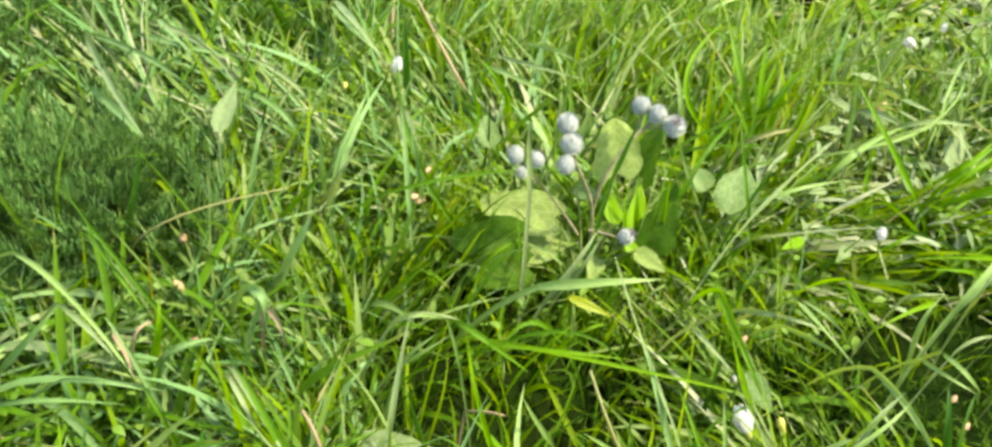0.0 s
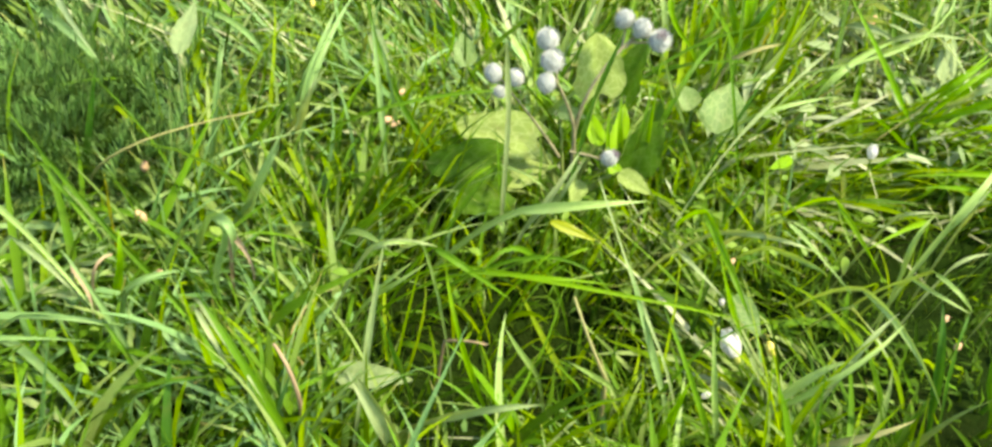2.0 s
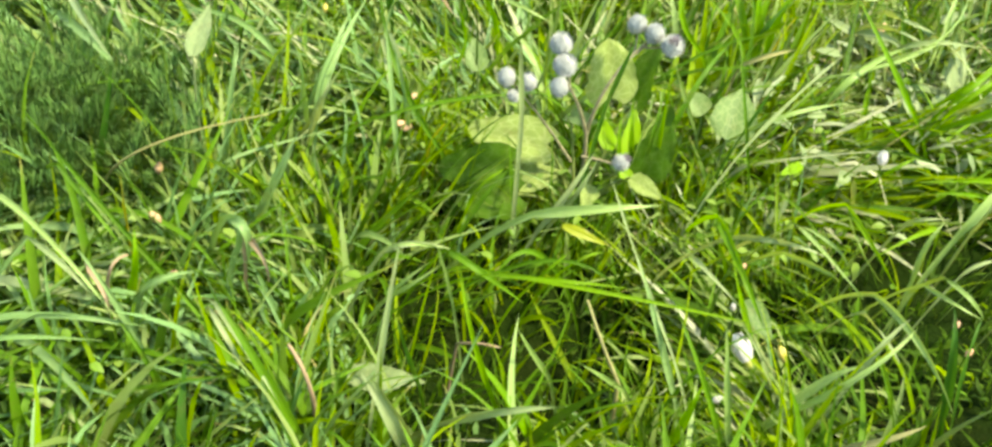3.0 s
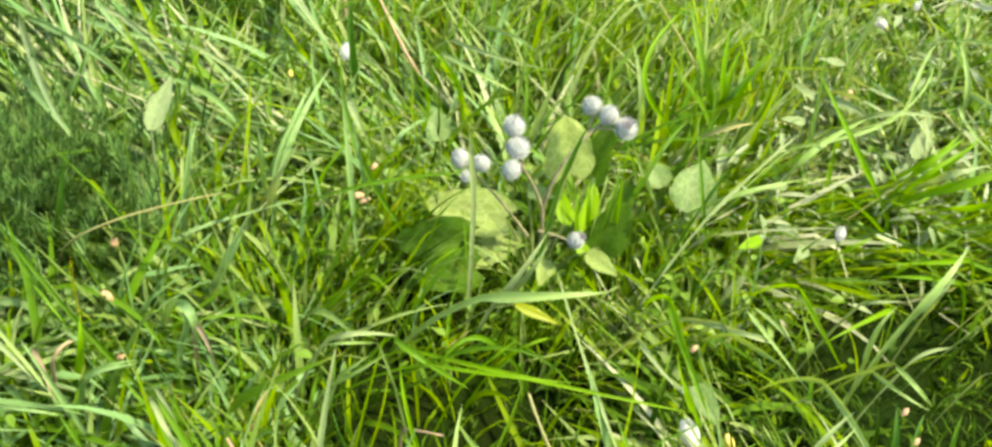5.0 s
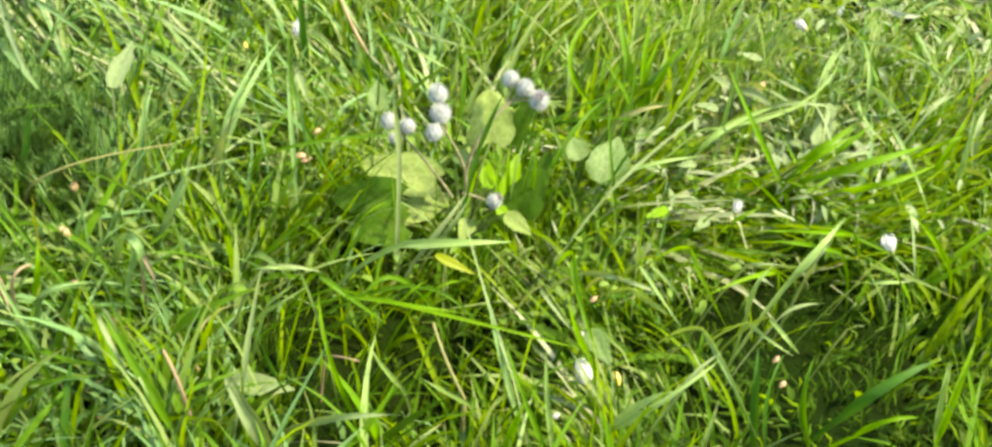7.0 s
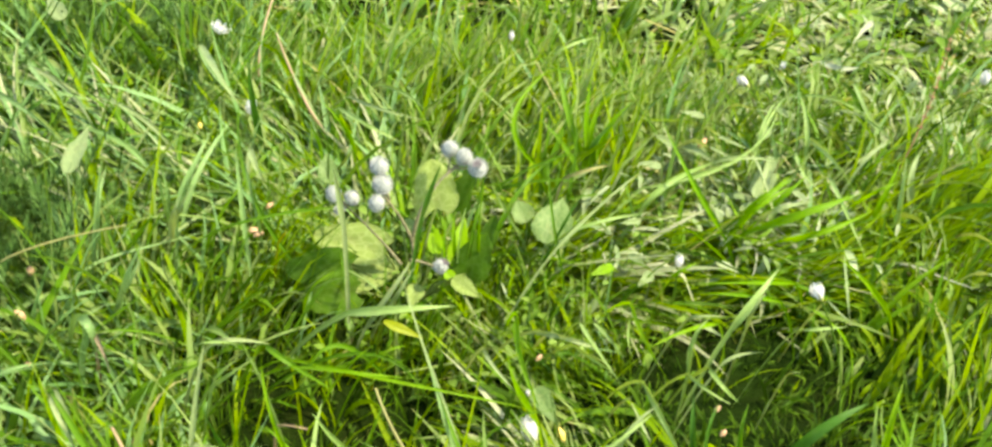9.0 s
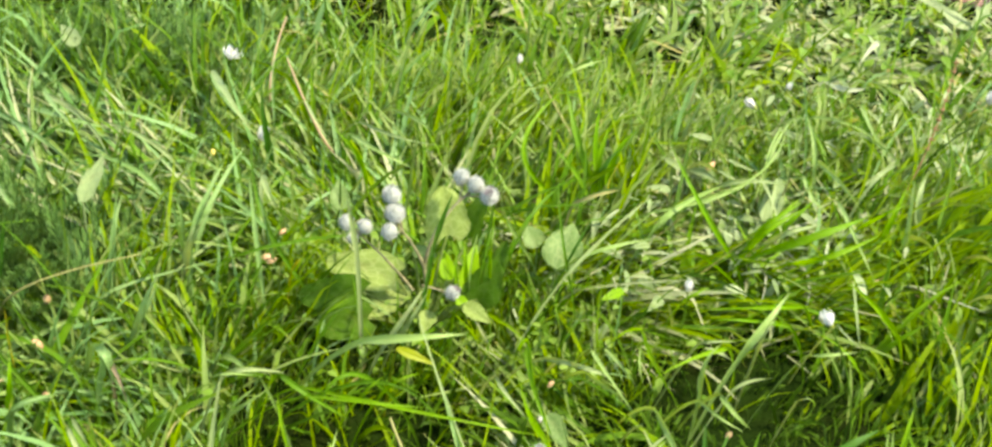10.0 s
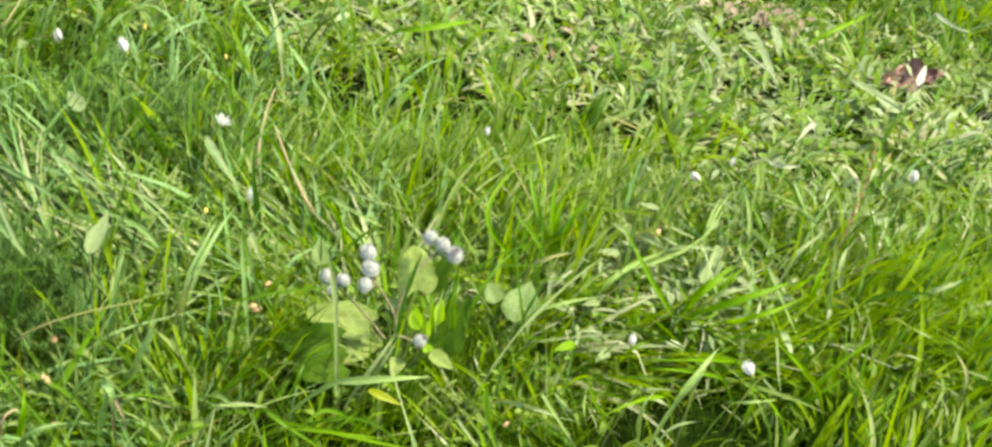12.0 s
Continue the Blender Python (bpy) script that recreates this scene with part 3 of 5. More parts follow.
# ---- single things ----
def tube(points, radii, sides=7):
    """Verts, quads and uvs of a round stalk along points."""
    p = np.array(points, float)
    tangent = np.gradient(p, axis=0)
    tangent /= np.linalg.norm(tangent, axis=1, keepdims=True)
    side = np.cross(tangent, (0.31, 0.2, 0.93) if abs(tangent[0] @ np.array((0.31, 0.2, 0.93))) < 0.93 else (1, 0, 0))
    side /= np.linalg.norm(side, axis=1, keepdims=True)
    up = np.cross(tangent, side)
    a = np.linspace(0, 2 * np.pi, sides + 1)
    ring = np.cos(a)[None, :, None] * side[:, None] + np.sin(a)[None, :, None] * up[:, None]
    verts = p[:, None] + ring * np.broadcast_to(np.asarray(radii, float).reshape(-1, 1, 1), (len(p), 1, 1))
    uv = np.stack(np.broadcast_arrays((a / (2 * np.pi))[None], np.linspace(0, 1, len(p))[:, None]), -1)
    return verts.reshape(-1, 3), grid_quads(1, len(p), sides + 1), uv.reshape(-1, 2)


def arc(a, m, b, n):
    """n points on the curve from a over m to b."""
    a, m, b = (np.array(q, float) for q in (a, m, b))
    c = 2 * m - (a + b) / 2
    s = np.linspace(0, 1, n)[:, None]
    return a * (1 - s) ** 2 + 2 * c * s * (1 - s) + b * s ** 2


BLADE_WORDS = {
    "cool": "long blue-green grass blade arching over the turf", "pale": "long grey-green grass blade arching over the turf", "white": "bleached pale grass blade lying on the turf",
    "mid": "long green grass blade standing in the meadow", "bright": "broad yellow-green grass blade lit by the sun",
    "cream": "withered whitish grass blade lying on short turf", "dark": "deep green upright grass blade in a tuft", "straw": "dry straw-coloured grass stalk lying on the turf",
    "brown": "withered brown curled grass blade in the turf", "yellow": "yellowed grass blade among green ones",
}
dice = random.Random(5)


TUSSOCKS = {}


def tussock(root):
    """The clump of long grass to which a blade belongs: those that root close together."""
    cell = (round(root[0] / 0.22), round(root[1] / 0.22))
    if cell not in TUSSOCKS:
        ob = new("grass_tussock")
        ob.location = (root[0], root[1], float(height(root[0], root[1])))
        TUSSOCKS[cell] = tagged(ob, "clump of long green and pale meadow grass blades", "tussock", group="grass tussocks")
        bpy.context.view_layer.update()
    return TUSSOCKS[cell]


def tall_blade(kind, width, a, m, b, facing=None):
    """One grass blade that can be told apart: from where it comes out of the turf (a) over m to its tip b."""
    a, m, b = (np.array(q, float) for q in (a, m, b))
    root = a + (a - m) * float(np.clip(a[2] / np.linalg.norm(a - m), 0.35, 0.35 if kind in ("straw", "brown") else 1.8))
    root[2] = float(height(root[0], root[1])) - 0.006
    over = arc(a, m, b, 10)
    under = arc(root, (root + a) / 2 + (0, 0, 0.10 * (a[2] - root[2])), a, 6)[:-1]
    p = np.concatenate([under, over])
    n = len(p)
    along = np.concatenate([[0], np.cumsum(np.linalg.norm(np.diff(p, axis=0), axis=1))])
    s = along / along[-1]
    tangent = np.gradient(p, axis=0)
    tangent /= np.linalg.norm(tangent, axis=1, keepdims=True)
    own = (dice.uniform(-0.5, 0.5), -0.75 + dice.uniform(-0.3, 0.3), 0.65)
    facing = np.array(own if facing is None else facing)
    side = np.cross(tangent, facing)
    side /= np.linalg.norm(side, axis=1, keepdims=True)
    normal = np.cross(side, tangent)
    twist = (dice.uniform(-0.9, 0.9) * (s - 0.3))[:, None]
    side, normal = np.cos(twist) * side + np.sin(twist) * normal, np.cos(twist) * normal - np.sin(twist) * side
    round_stalk = kind in ("straw", "brown") and width < 0.0075
    if round_stalk:
        verts, quads, uv = tube(p, width / 2 * np.clip(1.0 - 0.6 * s, 0.3, 1), 6)
    else:
        w = width / 2 * np.interp(s, (0.0, s[5], s[5] + 0.25 * (1 - s[5]), 1.0), (0.25, 0.55, 1.0, 1.0)) * np.clip(1 - s ** 4, 0.03, 1)
        u = np.array((-1, -0.5, 0, 0.5, 1.0))
        dip = -0.45 * (1 - np.abs(u))
        wave = 0.0006 * np.sin(s * 23 + dice.uniform(0, 6))
        verts = p[:, None] + side[:, None] * (w[:, None] * u)[..., None] + normal[:, None] * (w[:, None] * dip + wave[:, None] * u)[..., None]
        verts, quads = verts.reshape(-1, 3), grid_quads(1, n, 5)
        uv = np.stack(np.broadcast_arrays((u[None] + 1) / 2, s[:, None]), -1).reshape(-1, 2)
    if kind in ("straw", "brown"):
        ob = new("straw", quad_mesh("straw", verts - root, quads, uv, BLADE[kind]))
        ob.location = root
        return tagged(ob, BLADE_WORDS[kind], "straw", group="dry stalks")
    home = tussock(root)
    return part("blade", quad_mesh("blade", verts - np.array(home.location), quads, uv, BLADE[kind]), home, BLADE_WORDS[kind])


def leaf_mesh(a, b, width, mat, facing=(0.0, -0.55, 0.83), heart=0.0, wave=0.05, blunt=0.8):
    """A broad leaf from its stalk's end a to its tip b, cupped along the middle rib, with an uneven edge."""
    a, b = np.array(a, float), np.array(b, float)
    d = b - a
    long = np.linalg.norm(d)
    side = np.cross(d / long, facing)
    side /= np.linalg.norm(side)
    normal = np.cross(side, d / long)
    rows, cols = 25, 9
    s, u = np.linspace(0, 1, rows), np.linspace(-1, 1, cols)
    w = np.sin(np.pi * np.clip(s, 0.02, 1) ** (0.62 + 0.1 * heart)) ** blunt * (1 - 0.15 * s) + 0.012
    seed = dice.uniform(0, 6)
    edge = 1 + wave * np.sin(11 * s + seed) + 0.5 * wave * np.sin(29 * s + 2 * seed)
    across = width / 2 * (w * edge)[:, None] * u[None]
    back = -heart * long * 0.28 * (np.abs(u)[None] ** 1.5) * (1 - s[:, None]) ** 2
    lift = 0.22 * np.abs(across) + width * wave * 0.7 * np.sin(9 * s[:, None] + 3 * u[None] + seed) * u[None] ** 2 - 0.10 * long * s[:, None] ** 2
    lift = lift + width * 0.022 * np.sin(34 * (s[:, None] - 0.35 * np.abs(u)[None])) * np.abs(u)[None]
    verts = a + (s[:, None] * long + back)[..., None] * (d / long) + across[..., None] * side + lift[..., None] * normal
    uv = np.stack(np.broadcast_arrays((u[None] + 1) / 2, s[:, None]), -1)
    return quad_mesh("leaf", verts.reshape(-1, 3), grid_quads(1, rows, cols), uv.reshape(-1, 2), mat)


LEAF_WORDS = {
    "pale": "broad grey-green leaf rising between grass blades", "cream": "withered whitish leaf standing up beside a dead leaf", "white": "pale whitish leaf underside turned up in the grass",
    "yellow": "yellowed leaf lying low in the grass", "bright": "yellow-green broad leaf low in the grass", "green": "green broad leaf beside the burdock",
}


def herb_leaf(kind, width, a, b):
    """A single broad leaf with its stalk down to the ground."""
    a, b = np.array(a, float), np.array(b, float)
    root = np.array((a[0] + 0.25 * (a[0] - b[0]), a[1] + 0.25 * (a[1] - b[1]) + 0.004, 0.0))
    root[2] = float(height(root[0], root[1])) - 0.004
    thing = new("broad_leaf")
    thing.location = root
    part("leaf_blade", leaf_mesh(a - root, b - root, width, LEAF[kind]), thing)
    part("leaf_stalk", quad_mesh("stalk", *tube(arc((0, 0, 0), (a - root) * (0.45, 0.45, 0.6), a - root, 6), np.linspace(0.0018, 0.0012, 6)), LEAF[kind]), thing)
    return tagged(thing, LEAF_WORDS[kind], "leaf", group="broad leaves")


# ---- burdock ----
def bur_meshes():
    """A burdock head: a woolly ball, hooked bracts all round it and a tuft of dull florets on top."""
    n_lat, n_lon = 12, 18
    lat, lon = np.linspace(0.02, np.pi - 0.02, n_lat), np.linspace(0, 2 * np.pi, n_lon + 1)
    r = 0.0098 * (1 + 0.05 * np.sin(7 * lon[None] + 3 * lat[:, None]) + 0.04 * np.sin(5 * lat[:, None] - 4 * lon[None]))
    r[:, -1] = r[:, 0]
    ball = np.stack([r * np.sin(lat)[:, None] * np.cos(lon)[None], r * np.sin(lat)[:, None] * np.sin(lon)[None], r * np.cos(lat)[:, None] * np.ones_like(lon)[None]], -1)
    uv = np.stack(np.broadcast_arrays(lon[None] / 7, lat[:, None] / 4), -1).reshape(-1, 2)
    wool = quad_mesh("bur_wool", ball.reshape(-1, 3), grid_quads(1, n_lat, n_lon + 1), uv, WOOL)
    k = 190
    i = np.arange(k)
    z = 1 - 2 * (i + 0.5) / k
    az = i * 2.39996
    out = np.stack([np.sqrt(1 - z ** 2) * np.cos(az), np.sqrt(1 - z ** 2) * np.sin(az), z], -1)
    east = np.stack([-np.sin(az), np.cos(az), 0 * az], -1)
    reach = 0.0122 + 0.0010 * np.sin(i * 1.7)
    rows = []
    for f, w in ((0.0090, 0.0011), (0.0112, 0.0007), (None, 0.0002)):
        far = reach if f is None else np.full(k, f)
        bent = np.cross(out, east) * (0.0014 if f is None else 0.0)
        rows.append(np.stack([out * far[:, None] + bent - east * w, out * far[:, None] + bent + east * w], 1))
    verts = np.stack(rows, 1).reshape(-1, 3)
    uv = np.tile(np.array([(0, 0), (1, 0), (0, 0.5), (1, 0.5), (0, 1), (1, 1)], float), (k, 1))
    hooks = quad_mesh("bur_bracts", verts, grid_quads(k, 3, 2), uv, HOOK)
    s = np.linspace(0, 1, 4)
    parts = [tube(np.stack([0.0035 * math.cos(j * 2.4) * math.sqrt(j / 14) * (1 + s), 0.0035 * math.sin(j * 2.4) * math.sqrt(j / 14) * (1 + s), 0.008 + 0.0058 * s], -1), 0.0007, 4) for j in range(15)]
    off = np.cumsum([0] + [len(v) for v, _, _ in parts])
    tuft = quad_mesh("bur_florets", np.concatenate([v for v, _, _ in parts]), np.concatenate([q + o for (_, q, _), o in zip(parts, off)]), np.concatenate([u for _, _, u in parts]), FLORET)
    return wool, hooks, tuft


def burdock():
    root = np.array((0.118, 0.885, float(height(0.118, 0.885)) - 0.004))
    plant = new("burdock")
    plant.location = root
    fork, low = np.array((0.113, 0.871, 0.130)), np.array((0.101, 0.866, 0.095))

    def stalk(name, *points, r0=0.0018, r1=0.0012):
        p = arc(*points, 9) - root
        part(name, quad_mesh(name, *tube(p, np.linspace(r0, r1, 9)), STEM), plant, "brownish downy branching stem" if name == "stem" else "")

    stalk("stem", root, (root + fork) / 2 + (0.004, 0.0, 0), fork, r0=0.0034, r1=0.0024)
    stalk("branch", low, (0.066, 0.855, 0.15), (0.028, 0.838, 0.205))
    stalk("branch", fork, (0.098, 0.857, 0.175), (0.076, 0.838, 0.222), r0=0.0024)
    stalk("branch", fork, (0.126, 0.873, 0.195), (0.160, 0.893, 0.240), r0=0.0026)
    stalk("branch", fork - (0.0, 0.0, 0.03), (0.138, 0.855, 0.108), (0.152, 0.841, 0.112))
    wool, hooks, tuft = bur_meshes()
    heads = [(0.069, 0.855, 0.251), (0.075, 0.841, 0.235), (0.071, 0.822, 0.220), (0.149, 0.905, 0.253), (0.167, 0.895, 0.250), (0.185, 0.878, 0.248),
             (0.152, 0.839, 0.121), (0.018, 0.838, 0.215), (0.040, 0.836, 0.214), (0.027, 0.829, 0.200)]
    for i, at in enumerate(heads):
        size = 1.0 * (1.0, 1.06, 0.95, 0.96, 0.98, 1.04, 0.84, 0.92, 0.82, 0.62)[i]
        m = pose(*(np.array(at) - root), dice.uniform(-35, 35), dice.uniform(-35, 35), dice.uniform(0, 360)) @ Matrix.Scale(size, 4)
        if i == 6:
            m = pose(*(np.array(at) - root), 25, 30, 40) @ Matrix.Scale(size, 4)
        bur = part("bur", wool, plant, "round woolly silver-grey burdock head", m)
        part("bract_crown", hooks, bur)
        if i in (5, 6):
            part("floret_tuft", tuft, bur, "dull purple-grey floret tuft")
        if i in (0, 1, 2, 3, 4, 5, 7, 8, 9):
            joint = {0: (0.085, 0.847, 0.20), 1: (0.085, 0.847, 0.20), 2: (0.082, 0.844, 0.205), 3: (0.148, 0.886, 0.225), 4: (0.150, 0.888, 0.228), 5: (0.156, 0.890, 0.235)}.get(i, (0.034, 0.841, 0.198))
            stalk("flower_stalk", joint, (np.array(joint) + at) / 2 + (0.002, 0.002, -0.002), at, r0=0.0015, r1=0.0011)
    for kind, width, a, b in (
        ("burdock", 0.062, (0.138, 0.912, 0.155), (0.128, 0.928, 0.218)), ("bright", 0.028, (0.170, 0.900, 0.070), (0.177, 0.945, 0.122)), ("green", 0.046, (0.203, 0.905, 0.070), (0.214, 0.955, 0.125)), ("green", 0.046, (0.170, 0.925, 0.145), (0.180, 0.945, 0.208)),
        ("burdock", 0.058, (0.074, 0.890, 0.096), (-0.018, 0.896, 0.106)), ("green", 0.056, (0.036, 0.866, 0.082), (-0.046, 0.848, 0.080)),
        ("burdock", 0.045, (0.081, 0.904, 0.070), (0.050, 0.845, 0.065)), ("green", 0.053, (0.046, 0.844, 0.058), (-0.022, 0.826, 0.050)), ("green", 0.052, (0.186, 0.880, 0.078), (0.206, 0.884, 0.140)),
        ("bright", 0.022, (0.146, 0.887, 0.100), (0.133, 0.931, 0.120)), ("burdock", 0.024, (0.126, 0.846, 0.080), (0.119, 0.815, 0.070)),
        ("pale", 0.020, (0.095, 0.904, 0.130), (0.128, 0.899, 0.130)), ("burdock", 0.024, (0.169, 0.854, 0.090), (0.205, 0.830, 0.085)),
    ):
        a, b = np.array(a), np.array(b)
        # green leaves carry the shaded tone and are turned from the sun
        leaf = part("leaf", leaf_mesh(a - root, b - root, width, LEAF[kind], heart=0.5 if width > 0.04 else 0.0, wave=0.05, blunt=0.5 if width > 0.04 else 0.8, facing=(-0.15, -0.88, 0.45) if kind == "green" and width > 0.05 else (-0.75, -0.35, 0.55) if kind == "green" else (0.1, -0.6, 0.8)), plant)
        part("leaf_stalk", quad_mesh("leaf_stalk", *tube(arc((0, 0, 0.01), (a - root) * (0.5, 0.5, 0.62) + (0, 0, 0.008), a - root, 7), np.linspace(0.0022, 0.0014, 7)), LEAF["burdock"]), leaf)
    return tagged(plant, "small burdock with woolly silver burs and broad light green leaves", "burdock")


burdock()
herb_leaf("pale", .060, (0.290, 0.947, 0.090), (0.313, 1.006, 0.130))
herb_leaf("pale", .035, (0.263, 0.978, 0.100), (0.245, 1.002, 0.120))
herb_leaf("pale", .030, (-0.013, 0.992, 0.120), (-0.023, 1.022, 0.150))
herb_leaf("white", .026, (-0.318, 0.882, 0.172), (-0.320, 0.962, 0.196))
herb_leaf("yellow", .012, (0.092, 0.762, 0.090), (0.142, 0.751, 0.080))
herb_leaf("white", .026, (-0.102, 0.572, 0.050), (-0.030, 0.574, 0.048))
herb_leaf("white", .020, (0.532, 1.234, 0.100), (0.552, 1.198, 0.100))
herb_leaf("white", .020, (0.658, 1.223, 0.100), (0.641, 1.123, 0.090))
herb_leaf("white", .030, (-0.500, 1.325, 0.150), (-0.545, 1.372, 0.165))
herb_leaf("cream", .021, (1.371, 2.146, 0.100), (1.432, 2.255, 0.130))
herb_leaf("white", .024, (-0.748, 1.653, 0.100), (-0.769, 1.674, 0.110))
herb_leaf("bright", .015, (0.387, 0.938, 0.070), (0.355, 0.910, 0.075))
herb_leaf("white", .018, (0.519, 1.224, 0.100), (0.555, 1.199, 0.100))
herb_leaf("white", .020, (0.608, 1.100, 0.100), (0.622, 1.156, 0.120))
herb_leaf("pale", .026, (0.277, 0.688, 0.080), (0.301, 0.649, 0.070))
for x, y, z, az, long, width in ((0.470, 1.150, 0.105, 200, 0.040, 0.014), (0.500, 1.200, 0.110, 150, 0.046, 0.014), (0.690, 1.160, 0.115, 265, 0.055, 0.012), (0.640, 1.260, 0.110, 30, 0.040, 0.016),
                                 (0.430, 1.030, 0.085, 220, 0.038, 0.012), (0.440, 0.930, 0.070, 240, 0.045, 0.016), (0.410, 0.960, 0.075, 300, 0.034, 0.012), (0.560, 1.310, 0.110, 190, 0.046, 0.012),
                                 (0.760, 1.230, 0.105, 240, 0.044, 0.012), (0.720, 1.340, 0.110, 160, 0.046, 0.014)):
    herb_leaf("white", width, (x, y, z), (x + long * math.cos(radians(az)), y + long * math.sin(radians(az)), z + 0.012))
herb_leaf("bright", .016, (0.158, 0.864, 0.090), (0.177, 0.857, 0.085))



def rosette(x, y, leaves, words):
    """A low plant of long fleshy leaves that spread from one root."""
    root = np.array((x, y, float(height(x, y)) - 0.004))
    thing = new("pale_rosette")
    thing.location = root
    for width, a, b in leaves:
        a, b = np.array(a) - root, np.array(b) - root
        leaf = part("leaf", leaf_mesh(a, b, width, LEAF["silver"], wave=0.14), thing)
        part("leaf_stalk", quad_mesh("leaf_stalk", *tube(arc((0, 0, 0), a * (0.4, 0.4, 0.6), a, 6), np.linspace(0.003, 0.0022, 6)), LEAF["silver"]), leaf)
    return tagged(thing, words, "herb", group="pale rosettes")


rosette(1.369, 2.157, ((0.034, (1.304, 2.042, 0.060), (1.168, 2.104, 0.120)), (0.028, (1.311, 2.044, 0.060), (1.400, 2.167, 0.100)), (0.026, (1.331, 2.043, 0.060), (1.338, 2.115, 0.100)), (0.024, (1.284, 2.068, 0.050), (1.212, 2.042, 0.070))), "pale grey-green fleshy leaves spreading from one root")
rosette(1.054, 2.493, ((0.036, (0.976, 2.480, 0.080), (0.994, 2.122, 0.090)), (0.030, (1.071, 2.527, 0.080), (1.048, 2.303, 0.080))), "whitish long leaves lying beside brown litter")
rosette(0.888, 2.434, ((0.032, (0.820, 2.391, 0.080), (0.864, 2.170, 0.090)), (0.022, (0.835, 2.515, 0.070), (0.833, 2.363, 0.070))), "whitish long leaves lying beside brown litter")

# ---- white flowers ----
def bindweed(x, y, z, lean, az, size=1.0, open_=0.0, words="furled white bindweed flower on a thin stem"):
    """A white flower furled to a narrow bud, on a thin stem."""
    ground = float(height(x, y)) - 0.004
    d = np.array((math.sin(radians(lean)) * math.cos(radians(az)), math.sin(radians(lean)) * math.sin(radians(az)), math.cos(radians(lean))))
    head = np.array((x, y, z)) - d * 0.010 * size
    root = np.array((head[0] - d[0] * 0.5 * (z - ground), head[1] - d[1] * 0.5 * (z - ground), ground))
    root[2] = float(height(root[0], root[1])) - 0.004
    thing = new("bindweed_flower")
    thing.location = root
    part("stem", quad_mesh("stem", *tube(arc((0, 0, 0), (head - root) * (0.3, 0.3, 0.55), head - root, 8), 0.0011), LEAF["green"]), thing)
    k, rows = 12, 6
    s = np.linspace(0, 1, rows)
    a = np.arange(k) * 2 * np.pi / k + 0.2 * np.sin(np.arange(k) * 5.0)
    spread = (0.0022 + 0.0032 * np.sin(np.pi * s ** 1.2) + open_ * 0.007 * s)[None] * (1 + 0.2 * np.sin(np.arange(k) * 3.3))[:, None]
    rise = 0.003 + (0.021 - 0.010 * open_) * s[None] * (0.88 + 0.12 * np.sin(np.arange(k) * 1.9))[:, None]
    w = 0.0024 * np.sin(np.pi * np.clip(0.15 + 0.75 * s, 0, 1))
    u = np.array((-1, 0, 1.0))
    radial, around = np.stack([np.cos(a), np.sin(a), 0 * a], -1), np.stack([-np.sin(a), np.cos(a), 0 * a], -1)
    verts = radial[:, None, None] * (spread[:, :, None] + 0.0005 * (1 - u ** 2)[None, None])[..., None] + around[:, None, None] * (w[None, :, None] * u[None, None])[..., None]
    verts[..., 2] += rise[:, :, None]
    uv = np.broadcast_to(np.stack(np.broadcast_arrays((u[None] + 1) / 2, s[:, None]), -1)[None], (k, rows, 3, 2)).reshape(-1, 2)
    turn = Vector(d).to_track_quat("Z", "Y").to_matrix().to_4x4()
    at = Matrix.Translation(head - root) @ turn @ Matrix.Scale(size, 4)
    flower = part("petal_crown", quad_mesh("petals", verts.reshape(-1, 3) * 1.25, grid_quads(k, rows, 3), uv, PETAL), thing, "folded white petals", at)
    cup = np.stack([0 * s, 0 * s, -0.001 + 0.007 * s], -1)
    part("calyx", quad_mesh("calyx", *tube(cup, 0.0011 + 0.0034 * np.sqrt(s), 10), CALYX), thing, "green calyx cup", at)
    return tagged(thing, words, "flower", group="white bindweed flowers")


bindweed(0.276, 0.638, 0.054, 50, 125, 1.2)
bindweed(0.470, 0.922, 0.098, 15, 100, 0.75)
bindweed(0.584, 0.749, 0.212, 40, 150, 0.88, 0.2)
bindweed(-0.267, 1.391, 0.131, 20, 20, 1.25, 1.0, "half-open white bindweed flower on a thin stem")
bindweed(-0.153, 1.126, 0.140, 25, 60, 1.0, 0.1)
bindweed(0.658, 1.459, 0.104, 60, 160, 1.0)
bindweed(1.146, 1.571, 0.108, 12, 140, 1.15)
bindweed(-0.689, 1.678, 0.119, 5, 90, 1.15)
bindweed(-0.519, 1.597, 0.155, 25, 150, 1.2)
bindweed(0.767, 1.607, 0.070, 40, 60, 0.8)
bindweed(0.271, 0.695, 0.060, 20, 120, 0.35)
bindweed(0.244, 0.591, 0.040, 60, 20, 0.4)
bindweed(0.231, 1.543, 0.100, 20, 90, 0.7)


